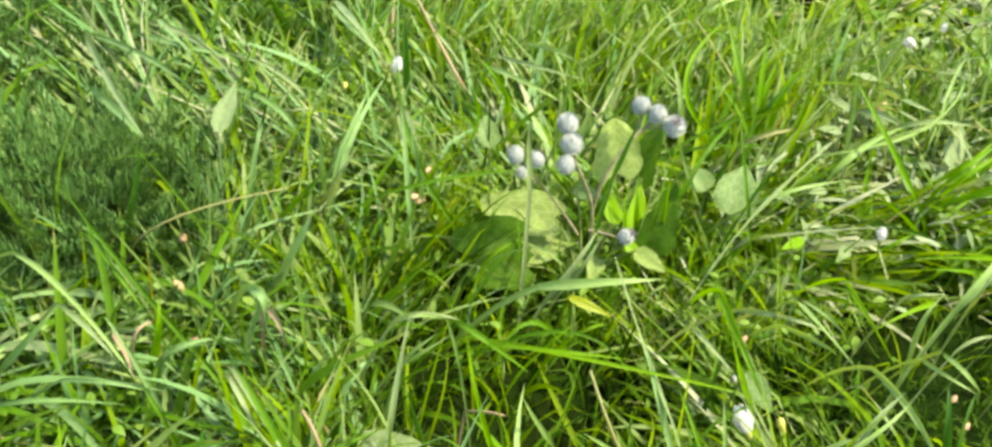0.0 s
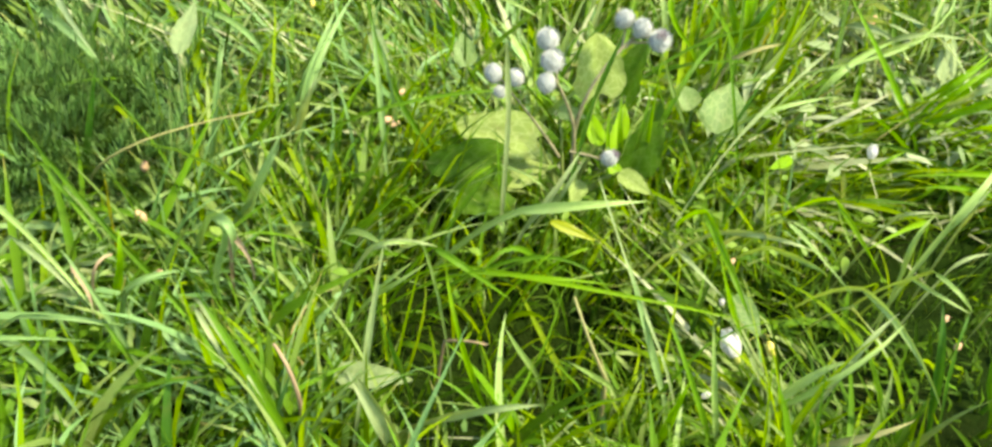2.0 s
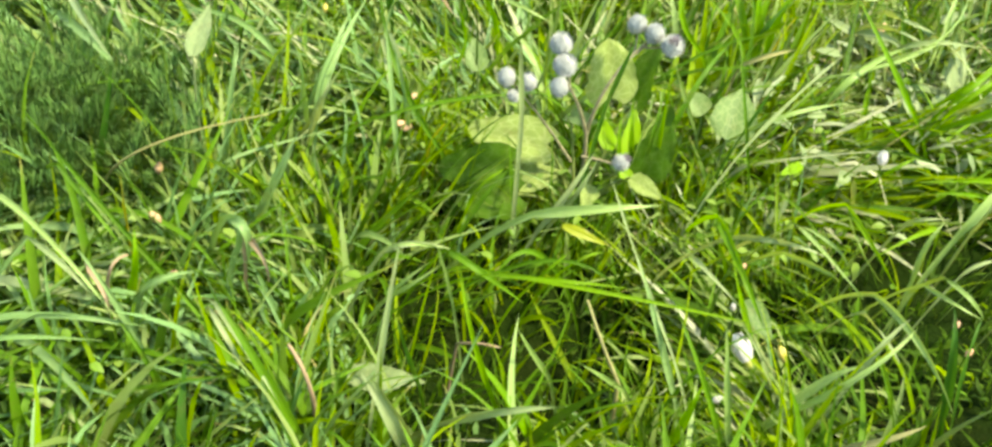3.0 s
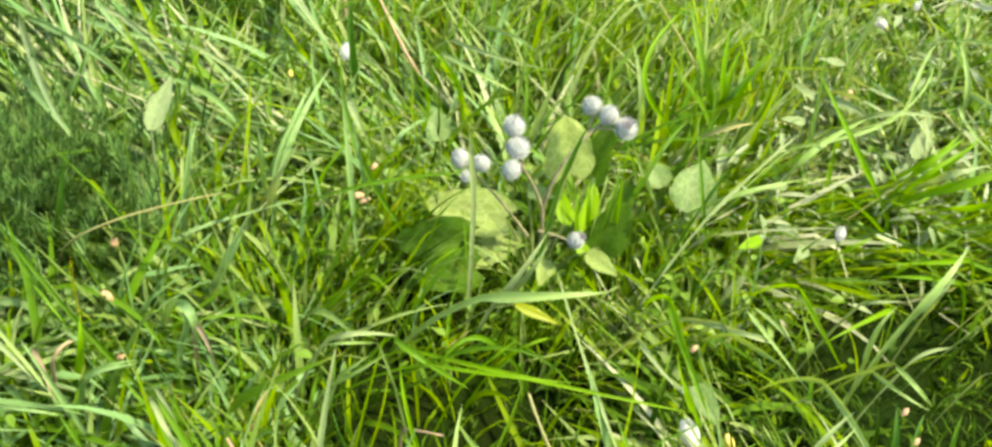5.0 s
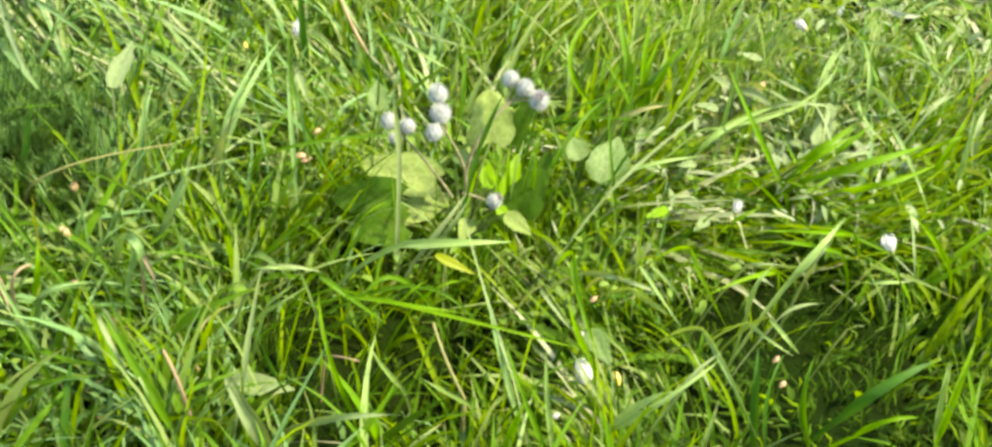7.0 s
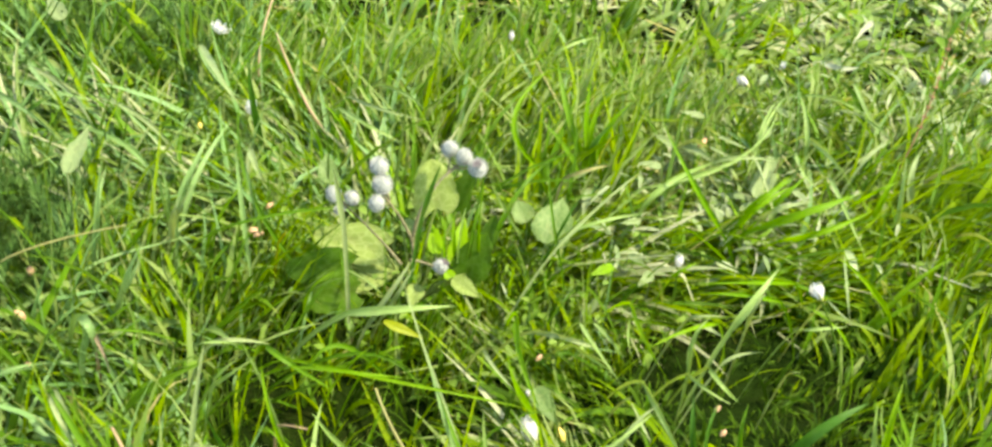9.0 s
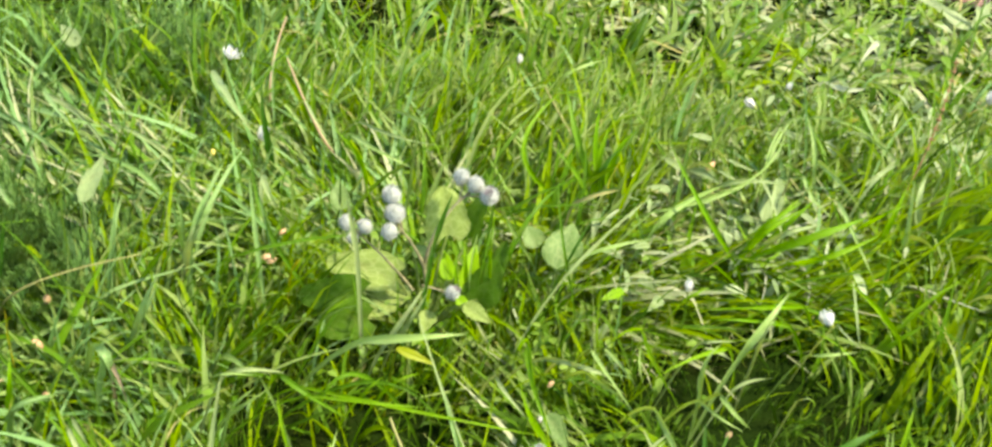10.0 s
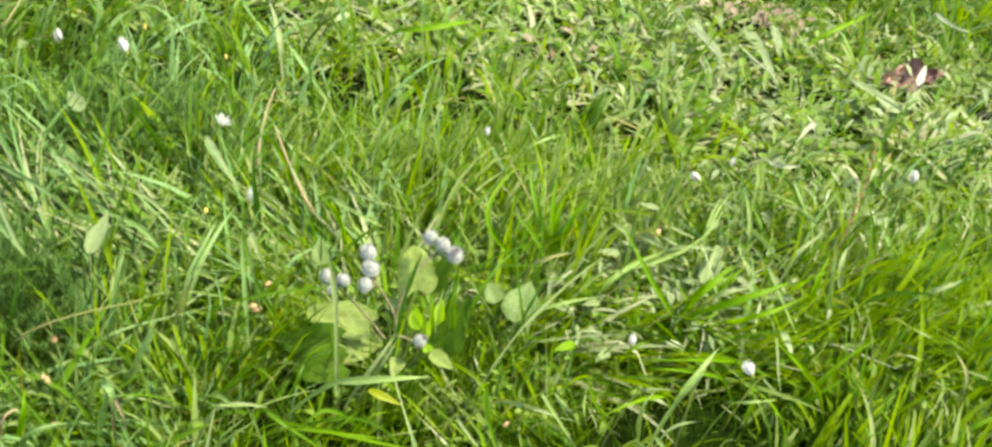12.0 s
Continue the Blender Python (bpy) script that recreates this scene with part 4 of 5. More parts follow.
def bud(x, y, z, lean, az, mat, size, words, name):
    """A small closed or withered head on a stalk."""
    ground = float(height(x, y)) - 0.004
    thing = new(name)
    thing.location = (x, y, ground)
    top = np.array((0, 0, z - ground))
    d = np.array((math.sin(radians(lean)) * math.cos(radians(az)), math.sin(radians(lean)) * math.sin(radians(az)), math.cos(radians(lean))))
    s = np.linspace(0, 1, 7)
    body = top + d * (s[:, None] - 0.3) * 0.015 * size
    part("head", quad_mesh("head", *tube(body, 0.0004 + size * 0.0042 * np.sin(np.pi * np.clip(s, 0.05, 0.95)) ** 0.7, 8), mat), thing)
    part("stem", quad_mesh("stem", *tube(arc((0.006, 0.004, 0), top * 0.55 + (0.004, 0.004, 0), body[0], 6), 0.0009, 6), LEAF["green"]), thing)
    return tagged(thing, words, "flower bud", group=name + "s")


for x, y, z, lean, az, size in ((0.308, 0.627, 0.070, 45, 130, 1.1), (-0.574, 0.924, 0.120, 5, 0, 0.8), (-0.588, 0.915, 0.120, 10, 90, 0.8), (-0.521, 1.719, 0.150, 5, 0, 1.1),
                                (-0.214, 1.081, 0.130, 10, 90, 0.8), (-0.329, 1.647, 0.140, 5, 0, 0.9)):
    bud(x, y, z, lean, az, BUD, size, "small yellow flower bud on a thin stem", "yellow_bud")
for x, y, z, lean, az, size in ((-0.099, 0.896, 0.100, 80, 10, 1.0), (-0.309, 0.700, 0.100, 30, 200, 1.1), (-0.089, 0.951, 0.100, 60, 30, 0.8), (-0.090, 0.889, 0.100, 70, 20, 0.9),
                                (-0.331, 0.774, 0.100, 10, 0, 1.0), (-0.270, 0.625, 0.100, 10, 0, 1.0), (0.280, 0.735, 0.080, 60, 40, 0.65), (0.488, 0.681, 0.080, 60, 40, 0.65), (0.489, 0.645, 0.080, 60, 40, 0.65), (0.540, 1.218, 0.110, 60, 45, 1.3)):
    bud(x, y, z, lean, az, WITHER, size, "withered orange-brown flower head in the grass", "withered_head")


def dead_leaf():
    """A curled dead leaf lying on the short turf."""
    rows, cols = 26, 20
    s, u = np.linspace(0, 1, rows), np.linspace(-1, 1, cols)
    ragged = 1 + 0.16 * np.sin(13 * s[:, None] + 2.0 * np.sign(u)[None]) + 0.10 * np.sin(31 * s[:, None] + 5 * np.sign(u)[None])
    w = 0.056 * np.sin(np.pi * np.clip(s, 0.05, 0.95) ** 0.75)
    x = (s[:, None] - 0.5) * 0.19 + 0.010 * np.sin(6 * u[None] + 5 * s[:, None])
    y = w[:, None] * u[None] * ragged
    # rolled over along one edge, creased across
    z = 0.012 + 0.034 * u[None] ** 2 * np.sin(np.pi * s[:, None]) + 0.010 * np.sin(19 * s[:, None] + 4 * u[None]) + 0.006 * np.sin(37 * s[:, None] - 7 * u[None]) + 0.018 * s[:, None]
    y = y - 0.030 * np.clip(u[None] - 0.35, 0, 1) * np.sin(np.pi * s[:, None])
    verts = np.stack([x, y, z], -1).reshape(-1, 3)
    uv = np.stack(np.broadcast_arrays((u[None] + 1) / 2, s[:, None]), -1).reshape(-1, 2)
    ob = new("dead_leaf", quad_mesh("dead_leaf", verts, grid_quads(1, rows, cols), uv, DEAD))
    ob.matrix_world = pose(1.435, 2.33, float(height(1.435, 2.33)) + 0.045, 28, -5, 15)
    return tagged(ob, "curled dark reddish-brown dead leaf lying on the turf", "dead leaf")


dead_leaf()


def sorrel(root, middle, top):
    """A withered seed stalk: a thin stem with small seed husks in whorls up its length."""
    root = np.array((*root, float(height(*root)) - 0.004))
    thing = new("seed_stalk")
    thing.location = root
    line = arc((0, 0, 0), np.array(middle) - root, np.array(top) - root, 40)
    part("stem", quad_mesh("stem", *tube(line, np.linspace(0.0015, 0.0006, 40), 6), SORREL), thing)
    for i in range(20, 40, 2):
        for j in range(3):
            a = i * 1.3 + j * 2.1
            out = np.array((math.cos(a), math.sin(a), 0.5)) * 0.0055
            husk = np.linspace(0, 1, 4)[:, None] * out * 0.8 + line[i] + out * 0.25
            part("seed_husk", quad_mesh("seed_husk", *tube(husk, (0.0004, 0.0015, 0.0013, 0.0003), 5), SORREL), thing)
    return tagged(thing, "thin withered reddish-brown seed stalk standing in grass", "seed stalk")


sorrel((0.855, 1.225), (0.890, 1.255, 0.160), (0.945, 1.384, 0.270))

# ---- long blades ----
tall_blade("white", 0.008, (-0.080, 0.636, 0.148), (-0.052, 0.626, 0.172), (-0.019, 0.655, 0.142))
tall_blade("pale", 0.007, (-0.073, 0.618, 0.108), (-0.048, 0.608, 0.142), (-0.024, 0.615, 0.162))
tall_blade("white", 0.017, (-0.037, 0.493, 0.058), (-0.050, 0.492, 0.102), (-0.072, 0.501, 0.142))
tall_blade("cool", 0.008, (-0.293, 0.581, 0.078), (-0.271, 0.572, 0.142), (-0.225, 0.580, 0.152))
tall_blade("white", 0.01, (-0.332, 0.605, 0.128), (-0.308, 0.600, 0.142), (-0.302, 0.615, 0.142))
tall_blade("cool", 0.015, (-0.221, 0.649, 0.108), (-0.211, 0.644, 0.142), (-0.220, 0.652, 0.152))
tall_blade("brown", 0.009, (-0.213, 0.663, 0.128), (-0.185, 0.621, 0.142), (-0.181, 0.620, 0.112))
tall_blade("white", 0.007, (-0.217, 0.575, 0.128), (-0.175, 0.521, 0.132), (-0.142, 0.491, 0.102))
tall_blade("mid", 0.009, (-0.024, 0.648, 0.148), (0.007, 0.622, 0.152), (0.053, 0.634, 0.102))
tall_blade("bright", 0.006, (0.050, 0.656, 0.088), (0.075, 0.646, 0.142), (0.098, 0.665, 0.152))
tall_blade("bright", 0.006, (0.081, 0.682, 0.088), (0.106, 0.672, 0.132), (0.133, 0.693, 0.122))
tall_blade("pale", 0.007, (-0.450, 0.662, 0.158), (-0.372, 0.608, 0.162), (-0.293, 0.558, 0.102))
tall_blade("cool", 0.009, (-0.444, 0.585, 0.078), (-0.396, 0.575, 0.142), (-0.370, 0.589, 0.172))
tall_blade("white", 0.008, (-0.388, 0.612, 0.148), (-0.342, 0.583, 0.142), (-0.310, 0.571, 0.102))
tall_blade("bright", 0.008, (-0.409, 0.670, 0.108), (-0.383, 0.654, 0.142), (-0.366, 0.667, 0.162))
tall_blade("mid", 0.007, (-0.400, 0.712, 0.148), (-0.343, 0.650, 0.152), (-0.310, 0.638, 0.102))
tall_blade("brown", 0.009, (-0.339, 0.606, 0.128), (-0.312, 0.574, 0.132), (-0.305, 0.563, 0.112))
tall_blade("cool", 0.009, (-0.298, 0.595, 0.078), (-0.271, 0.575, 0.142), (-0.231, 0.587, 0.152))
tall_blade("cool", 0.014, (-0.232, 0.670, 0.138), (-0.206, 0.645, 0.152), (-0.209, 0.653, 0.102))
tall_blade("white", 0.007, (-0.216, 0.560, 0.138), (-0.194, 0.532, 0.132), (-0.175, 0.521, 0.092))
tall_blade("cool", 0.006, (-0.361, 0.549, 0.118), (-0.310, 0.531, 0.142), (-0.279, 0.543, 0.122))
tall_blade("cool", 0.006, (-0.400, 0.514, 0.118), (-0.348, 0.506, 0.142), (-0.295, 0.526, 0.122))
tall_blade("cool", 0.009, (-0.494, 1.178, 0.148), (-0.428, 1.090, 0.162), (-0.395, 1.084, 0.132))
tall_blade("white", 0.014, (-0.266, 1.277, 0.158), (-0.195, 1.145, 0.172), (-0.169, 1.144, 0.132))
tall_blade("white", 0.008, (-0.110, 1.232, 0.148), (-0.075, 1.156, 0.152), (-0.056, 1.161, 0.122))
tall_blade("cool", 0.008, (-0.192, 0.910, 0.088), (-0.175, 0.941, 0.152), (-0.152, 1.032, 0.182))
tall_blade("cool", 0.007, (-0.213, 0.919, 0.088), (-0.207, 0.909, 0.142), (-0.214, 0.916, 0.172))
tall_blade("cool", 0.007, (-0.282, 0.856, 0.078), (-0.269, 0.843, 0.152), (-0.266, 0.880, 0.192))
tall_blade("white", 0.014, (-0.131, 1.033, 0.138), (-0.112, 0.985, 0.142), (-0.095, 0.984, 0.102))
tall_blade("dark", 0.012, (-0.131, 1.099, 0.108), (-0.133, 1.065, 0.202), (-0.138, 1.083, 0.262))
tall_blade("white", 0.009, (0.270, 0.751, 0.108), (0.298, 0.711, 0.142), (0.343, 0.711, 0.132))
tall_blade("pale", 0.008, (0.345, 0.778, 0.108), (0.358, 0.724, 0.132), (0.377, 0.717, 0.112))
tall_blade("pale", 0.009, (0.320, 0.745, 0.098), (0.341, 0.686, 0.132), (0.361, 0.694, 0.112))
tall_blade("bright", 0.008, (0.388, 0.798, 0.128), (0.398, 0.732, 0.132), (0.433, 0.707, 0.092))
tall_blade("pale", 0.009, (0.465, 0.747, 0.078), (0.459, 0.744, 0.132), (0.476, 0.759, 0.152))
tall_blade("white", 0.007, (0.484, 0.712, 0.108), (0.502, 0.718, 0.132), (0.541, 0.730, 0.132))
tall_blade("pale", 0.01, (0.478, 0.721, 0.108), (0.484, 0.680, 0.122), (0.513, 0.684, 0.092))
tall_blade("pale", 0.009, (0.397, 0.686, 0.108), (0.408, 0.604, 0.132), (0.449, 0.568, 0.082))
tall_blade("white", 0.008, (0.359, 0.589, 0.088), (0.374, 0.598, 0.132), (0.404, 0.625, 0.142))
tall_blade("pale", 0.012, (0.302, 0.570, 0.068), (0.332, 0.574, 0.112), (0.356, 0.578, 0.122))
tall_blade("dark", 0.014, (0.562, 0.630, 0.058), (0.585, 0.627, 0.122), (0.639, 0.655, 0.142))
tall_blade("dark", 0.01, (0.474, 0.597, 0.048), (0.453, 0.595, 0.122), (0.464, 0.623, 0.152))
tall_blade("dark", 0.01, (0.459, 0.587, 0.048), (0.436, 0.592, 0.132), (0.435, 0.626, 0.162))
tall_blade("mid", 0.009, (0.516, 0.597, 0.058), (0.489, 0.593, 0.122), (0.493, 0.619, 0.162))
tall_blade("bright", 0.01, (0.553, 0.581, 0.088), (0.566, 0.570, 0.132), (0.605, 0.581, 0.132))
tall_blade("bright", 0.009, (0.658, 0.605, 0.068), (0.652, 0.623, 0.152), (0.667, 0.660, 0.182))
tall_blade("pale", 0.008, (0.660, 0.614, 0.068), (0.633, 0.611, 0.142), (0.631, 0.627, 0.172))
tall_blade("white", 0.006, (0.646, 0.843, 0.128), (0.645, 0.805, 0.142), (0.671, 0.809, 0.122))
tall_blade("white", 0.007, (0.672, 0.899, 0.158), (0.660, 0.831, 0.152), (0.667, 0.808, 0.122))
tall_blade("white", 0.007, (0.465, 0.804, 0.108), (0.482, 0.795, 0.122), (0.511, 0.809, 0.112))
tall_blade("white", 0.007, (0.570, 0.719, 0.108), (0.567, 0.701, 0.132), (0.578, 0.703, 0.132))
tall_blade("bright", 0.012, (0.249, 0.768, 0.118), (0.252, 0.673, 0.142), (0.280, 0.632, 0.102))
tall_blade("bright", 0.014, (0.603, 1.037, 0.088), (0.659, 1.016, 0.142), (0.738, 1.059, 0.152))
tall_blade("bright", 0.012, (0.593, 1.079, 0.088), (0.610, 1.062, 0.132), (0.645, 1.089, 0.152))
tall_blade("bright", 0.012, (0.796, 1.099, 0.088), (0.802, 1.105, 0.142), (0.815, 1.129, 0.172))
tall_blade("bright", 0.01, (0.642, 1.029, 0.078), (0.672, 0.983, 0.132), (0.752, 1.032, 0.142))
tall_blade("white", 0.009, (0.610, 1.036, 0.118), (0.625, 1.022, 0.142), (0.674, 1.042, 0.142))
tall_blade("white", 0.012, (0.630, 1.373, 0.108), (0.642, 1.315, 0.132), (0.673, 1.314, 0.132))
tall_blade("pale", 0.007, (0.442, 1.098, 0.098), (0.509, 1.076, 0.142), (0.589, 1.131, 0.152))
tall_blade("pale", 0.007, (0.630, 1.209, 0.108), (0.633, 1.231, 0.152), (0.662, 1.289, 0.162))
tall_blade("white", 0.018, (0.516, 1.229, 0.098), (0.525, 1.161, 0.132), (0.554, 1.142, 0.122))
tall_blade("white", 0.014, (0.562, 1.282, 0.108), (0.572, 1.209, 0.132), (0.613, 1.201, 0.122))
tall_blade("white", 0.012, (0.640, 1.179, 0.118), (0.614, 1.102, 0.132), (0.616, 1.082, 0.102))
tall_blade("pale", 0.01, (0.716, 1.233, 0.108), (0.708, 1.253, 0.152), (0.704, 1.315, 0.172))
tall_blade("pale", 0.009, (0.842, 1.439, 0.138), (0.824, 1.306, 0.152), (0.852, 1.267, 0.122))
tall_blade("pale", 0.008, (0.723, 1.136, 0.128), (0.714, 1.023, 0.142), (0.742, 0.968, 0.102))
tall_blade("white", 0.015, (0.875, 1.147, 0.078), (0.844, 1.132, 0.142), (0.863, 1.174, 0.162))
tall_blade("bright", 0.008, (0.683, 0.811, 0.078), (0.638, 0.792, 0.132), (0.593, 0.784, 0.162))
tall_blade("bright", 0.008, (0.598, 0.865, 0.098), (0.524, 0.818, 0.142), (0.461, 0.810, 0.142))
tall_blade("bright", 0.009, (0.631, 0.920, 0.088), (0.537, 0.844, 0.142), (0.472, 0.830, 0.142))
tall_blade("bright", 0.008, (0.512, 0.822, 0.088), (0.449, 0.753, 0.132), (0.397, 0.721, 0.122))
tall_blade("bright", 0.01, (0.757, 0.896, 0.078), (0.697, 0.874, 0.142), (0.652, 0.877, 0.172))
tall_blade("dark", 0.015, (0.135, 0.946, 0.108), (0.143, 0.931, 0.172), (0.169, 0.955, 0.202))
tall_blade("bright", 0.009, (0.180, 0.889, 0.058), (0.166, 0.886, 0.122), (0.163, 0.910, 0.162))
tall_blade("bright", 0.007, (0.167, 0.886, 0.058), (0.154, 0.883, 0.112), (0.154, 0.908, 0.142))
tall_blade("mid", 0.006, (0.189, 0.903, 0.058), (0.188, 0.879, 0.132), (0.196, 0.917, 0.182))
tall_blade("pale", 0.005, (0.020, 0.881, 0.068), (0.065, 0.807, 0.112), (0.089, 0.801, 0.092))
tall_blade("white", 0.009, (0.071, 0.789, 0.058), (0.096, 0.792, 0.112), (0.119, 0.824, 0.142))
tall_blade("white", 0.008, (0.085, 0.802, 0.058), (0.106, 0.794, 0.112), (0.123, 0.814, 0.142))
tall_blade("mid", 0.007, (-0.021, 0.761, 0.048), (0.010, 0.775, 0.112), (0.035, 0.790, 0.142))
tall_blade("mid", 0.005, (0.040, 0.827, 0.058), (0.032, 0.823, 0.122), (0.025, 0.832, 0.152))
tall_blade("bright", 0.006, (-0.012, 0.795, 0.058), (0.002, 0.784, 0.112), (0.028, 0.795, 0.132))
tall_blade("mid", 0.008, (0.213, 0.932, 0.058), (0.238, 0.952, 0.152), (0.285, 1.026, 0.172))
tall_blade("pale", 0.007, (0.187, 0.915, 0.068), (0.197, 0.917, 0.132), (0.197, 0.943, 0.152))
tall_blade("bright", 0.01, (-0.040, 1.058, 0.088), (-0.034, 1.042, 0.142), (-0.056, 1.051, 0.182))
tall_blade("bright", 0.01, (0.007, 1.100, 0.088), (-0.004, 1.081, 0.152), (-0.042, 1.087, 0.192))
tall_blade("white", 0.007, (-0.019, 1.201, 0.138), (0.051, 1.112, 0.172), (0.105, 1.134, 0.152))
tall_blade("pale", 0.009, (-0.026, 1.147, 0.148), (0.030, 1.067, 0.172), (0.079, 1.078, 0.142))
tall_blade("bright", 0.013, (0.356, 1.149, 0.068), (0.353, 1.156, 0.142), (0.365, 1.182, 0.192))
tall_blade("bright", 0.014, (0.382, 1.171, 0.068), (0.376, 1.162, 0.142), (0.406, 1.176, 0.192))
tall_blade("mid", 0.012, (0.363, 1.183, 0.068), (0.323, 1.166, 0.152), (0.293, 1.236, 0.222))
tall_blade("bright", 0.012, (0.372, 1.169, 0.068), (0.346, 1.155, 0.152), (0.345, 1.196, 0.222))
tall_blade("mid", 0.01, (0.351, 1.148, 0.068), (0.317, 1.129, 0.132), (0.272, 1.138, 0.172))
tall_blade("dark", 0.012, (0.370, 1.174, 0.058), (0.357, 1.146, 0.122), (0.386, 1.167, 0.162))
tall_blade("bright", 0.01, (0.605, 1.058, 0.078), (0.621, 1.038, 0.142), (0.660, 1.065, 0.172))
tall_blade("bright", 0.009, (0.776, 1.139, 0.078), (0.778, 1.088, 0.142), (0.814, 1.105, 0.152))
tall_blade("white", 0.01, (0.621, 1.223, 0.108), (0.608, 1.093, 0.142), (0.616, 1.021, 0.122))
tall_blade("white", 0.013, (0.529, 1.234, 0.108), (0.539, 1.162, 0.142), (0.577, 1.145, 0.132))
tall_blade("white", 0.009, (0.530, 1.152, 0.108), (0.572, 1.138, 0.142), (0.654, 1.156, 0.132))
tall_blade("pale", 0.01, (0.427, 1.035, 0.088), (0.457, 1.043, 0.142), (0.548, 1.138, 0.132))
tall_blade("pale", 0.01, (0.726, 1.284, 0.108), (0.729, 1.168, 0.142), (0.766, 1.124, 0.112))
tall_blade("white", 0.009, (0.811, 1.442, 0.108), (0.806, 1.326, 0.142), (0.875, 1.319, 0.122))
tall_blade("cool", 0.013, (-0.523, 1.013, 0.128), (-0.424, 0.894, 0.162), (-0.407, 0.894, 0.132))
tall_blade("cool", 0.009, (-0.522, 1.166, 0.128), (-0.414, 1.084, 0.162), (-0.354, 1.101, 0.142))
tall_blade("white", 0.008, (-0.496, 1.193, 0.128), (-0.385, 1.075, 0.162), (-0.333, 1.011, 0.132))
tall_blade("cool", 0.009, (-0.577, 1.150, 0.128), (-0.434, 1.029, 0.162), (-0.353, 0.976, 0.132))
tall_blade("cool", 0.012, (-0.282, 1.319, 0.128), (-0.204, 1.161, 0.162), (-0.166, 1.153, 0.142))
tall_blade("white", 0.008, (-0.248, 1.054, 0.108), (-0.299, 1.066, 0.152), (-0.386, 1.118, 0.142))
tall_blade("cool", 0.009, (-0.240, 0.967, 0.108), (-0.292, 0.991, 0.152), (-0.380, 1.029, 0.142))
tall_blade("pale", 0.008, (0.021, 1.267, 0.128), (0.083, 1.172, 0.162), (0.109, 1.143, 0.142))
tall_blade("white", 0.009, (-0.145, 1.096, 0.108), (-0.124, 0.990, 0.122), (-0.107, 0.938, 0.082))
tall_blade("mid", 0.008, (0.086, 0.695, 0.088), (0.046, 0.661, 0.142), (0.018, 0.644, 0.102))
tall_blade("mid", 0.005, (-0.020, 0.675, 0.058), (0.085, 0.655, 0.142), (0.158, 0.642, 0.092))
tall_blade("bright", 0.005, (-0.008, 0.678, 0.098), (0.121, 0.619, 0.142), (0.277, 0.625, 0.112))
tall_blade("white", 0.007, (-0.068, 0.520, 0.110), (-0.063, 0.540, 0.175), (-0.057, 0.566, 0.232))
tall_blade("pale", 0.006, (-0.028, 0.586, 0.208), (-0.049, 0.562, 0.232), (-0.070, 0.574, 0.212))
tall_blade("pale", 0.007, (-0.064, 0.603, 0.138), (-0.048, 0.599, 0.162), (-0.034, 0.607, 0.172))
tall_blade("white", 0.013, (-0.591, 1.155, 0.128), (-0.459, 0.937, 0.182), (-0.381, 0.830, 0.192))
tall_blade("dark", 0.009, (-0.408, 0.789, 0.058), (-0.382, 0.782, 0.142), (-0.364, 0.787, 0.212))
tall_blade("mid", 0.007, (-0.240, 0.609, 0.068), (-0.322, 0.641, 0.152), (-0.429, 0.727, 0.202))
tall_blade("straw", 0.0036, (-0.394, 0.777, 0.068), (-0.326, 0.746, 0.152), (-0.216, 0.793, 0.172))
tall_blade("cool", 0.008, (-0.282, 0.824, 0.058), (-0.267, 0.831, 0.152), (-0.262, 0.860, 0.212))
tall_blade("cool", 0.009, (-0.202, 0.896, 0.088), (-0.196, 0.864, 0.162), (-0.198, 0.864, 0.202))
tall_blade("white", 0.014, (-0.188, 0.859, 0.108), (-0.169, 0.819, 0.172), (-0.158, 0.824, 0.202))
tall_blade("cool", 0.013, (-0.224, 0.748, 0.068), (-0.194, 0.722, 0.152), (-0.172, 0.729, 0.202))
tall_blade("mid", 0.01, (-0.231, 0.835, 0.108), (-0.206, 0.813, 0.152), (-0.186, 0.807, 0.182))
tall_blade("cool", 0.009, (-0.200, 0.918, 0.108), (-0.175, 0.914, 0.172), (-0.161, 0.960, 0.202))
tall_blade("bright", 0.009, (0.547, 1.024, 0.088), (0.489, 1.029, 0.162), (0.438, 1.089, 0.222))
tall_blade("white", 0.007, (0.300, 0.890, 0.130), (0.355, 0.935, 0.178), (0.413, 0.987, 0.206))
tall_blade("pale", 0.007, (0.307, 0.938, 0.108), (0.344, 0.920, 0.152), (0.425, 0.959, 0.152))
tall_blade("pale", 0.0045, (0.427, 1.051, 0.128), (0.586, 1.135, 0.152), (0.674, 1.308, 0.162))
tall_blade("white", 0.009, (0.292, 0.751, 0.108), (0.303, 0.698, 0.152), (0.340, 0.697, 0.142))
tall_blade("pale", 0.007, (0.321, 0.745, 0.138), (0.331, 0.698, 0.152), (0.364, 0.643, 0.142))
tall_blade("pale", 0.007, (0.387, 0.776, 0.128), (0.373, 0.697, 0.152), (0.387, 0.666, 0.142))
tall_blade("pale", 0.007, (0.299, 0.555, 0.078), (0.340, 0.547, 0.152), (0.387, 0.585, 0.172))
tall_blade("straw", 0.009, (0.336, 0.526, 0.068), (0.366, 0.516, 0.102), (0.395, 0.520, 0.122))
tall_blade("cool", 0.008, (0.205, 0.583, 0.042), (0.178, 0.600, 0.108), (0.152, 0.633, 0.165))
tall_blade("white", 0.005, (0.190, 0.590, 0.100), (0.152, 0.637, 0.160), (0.116, 0.690, 0.222))
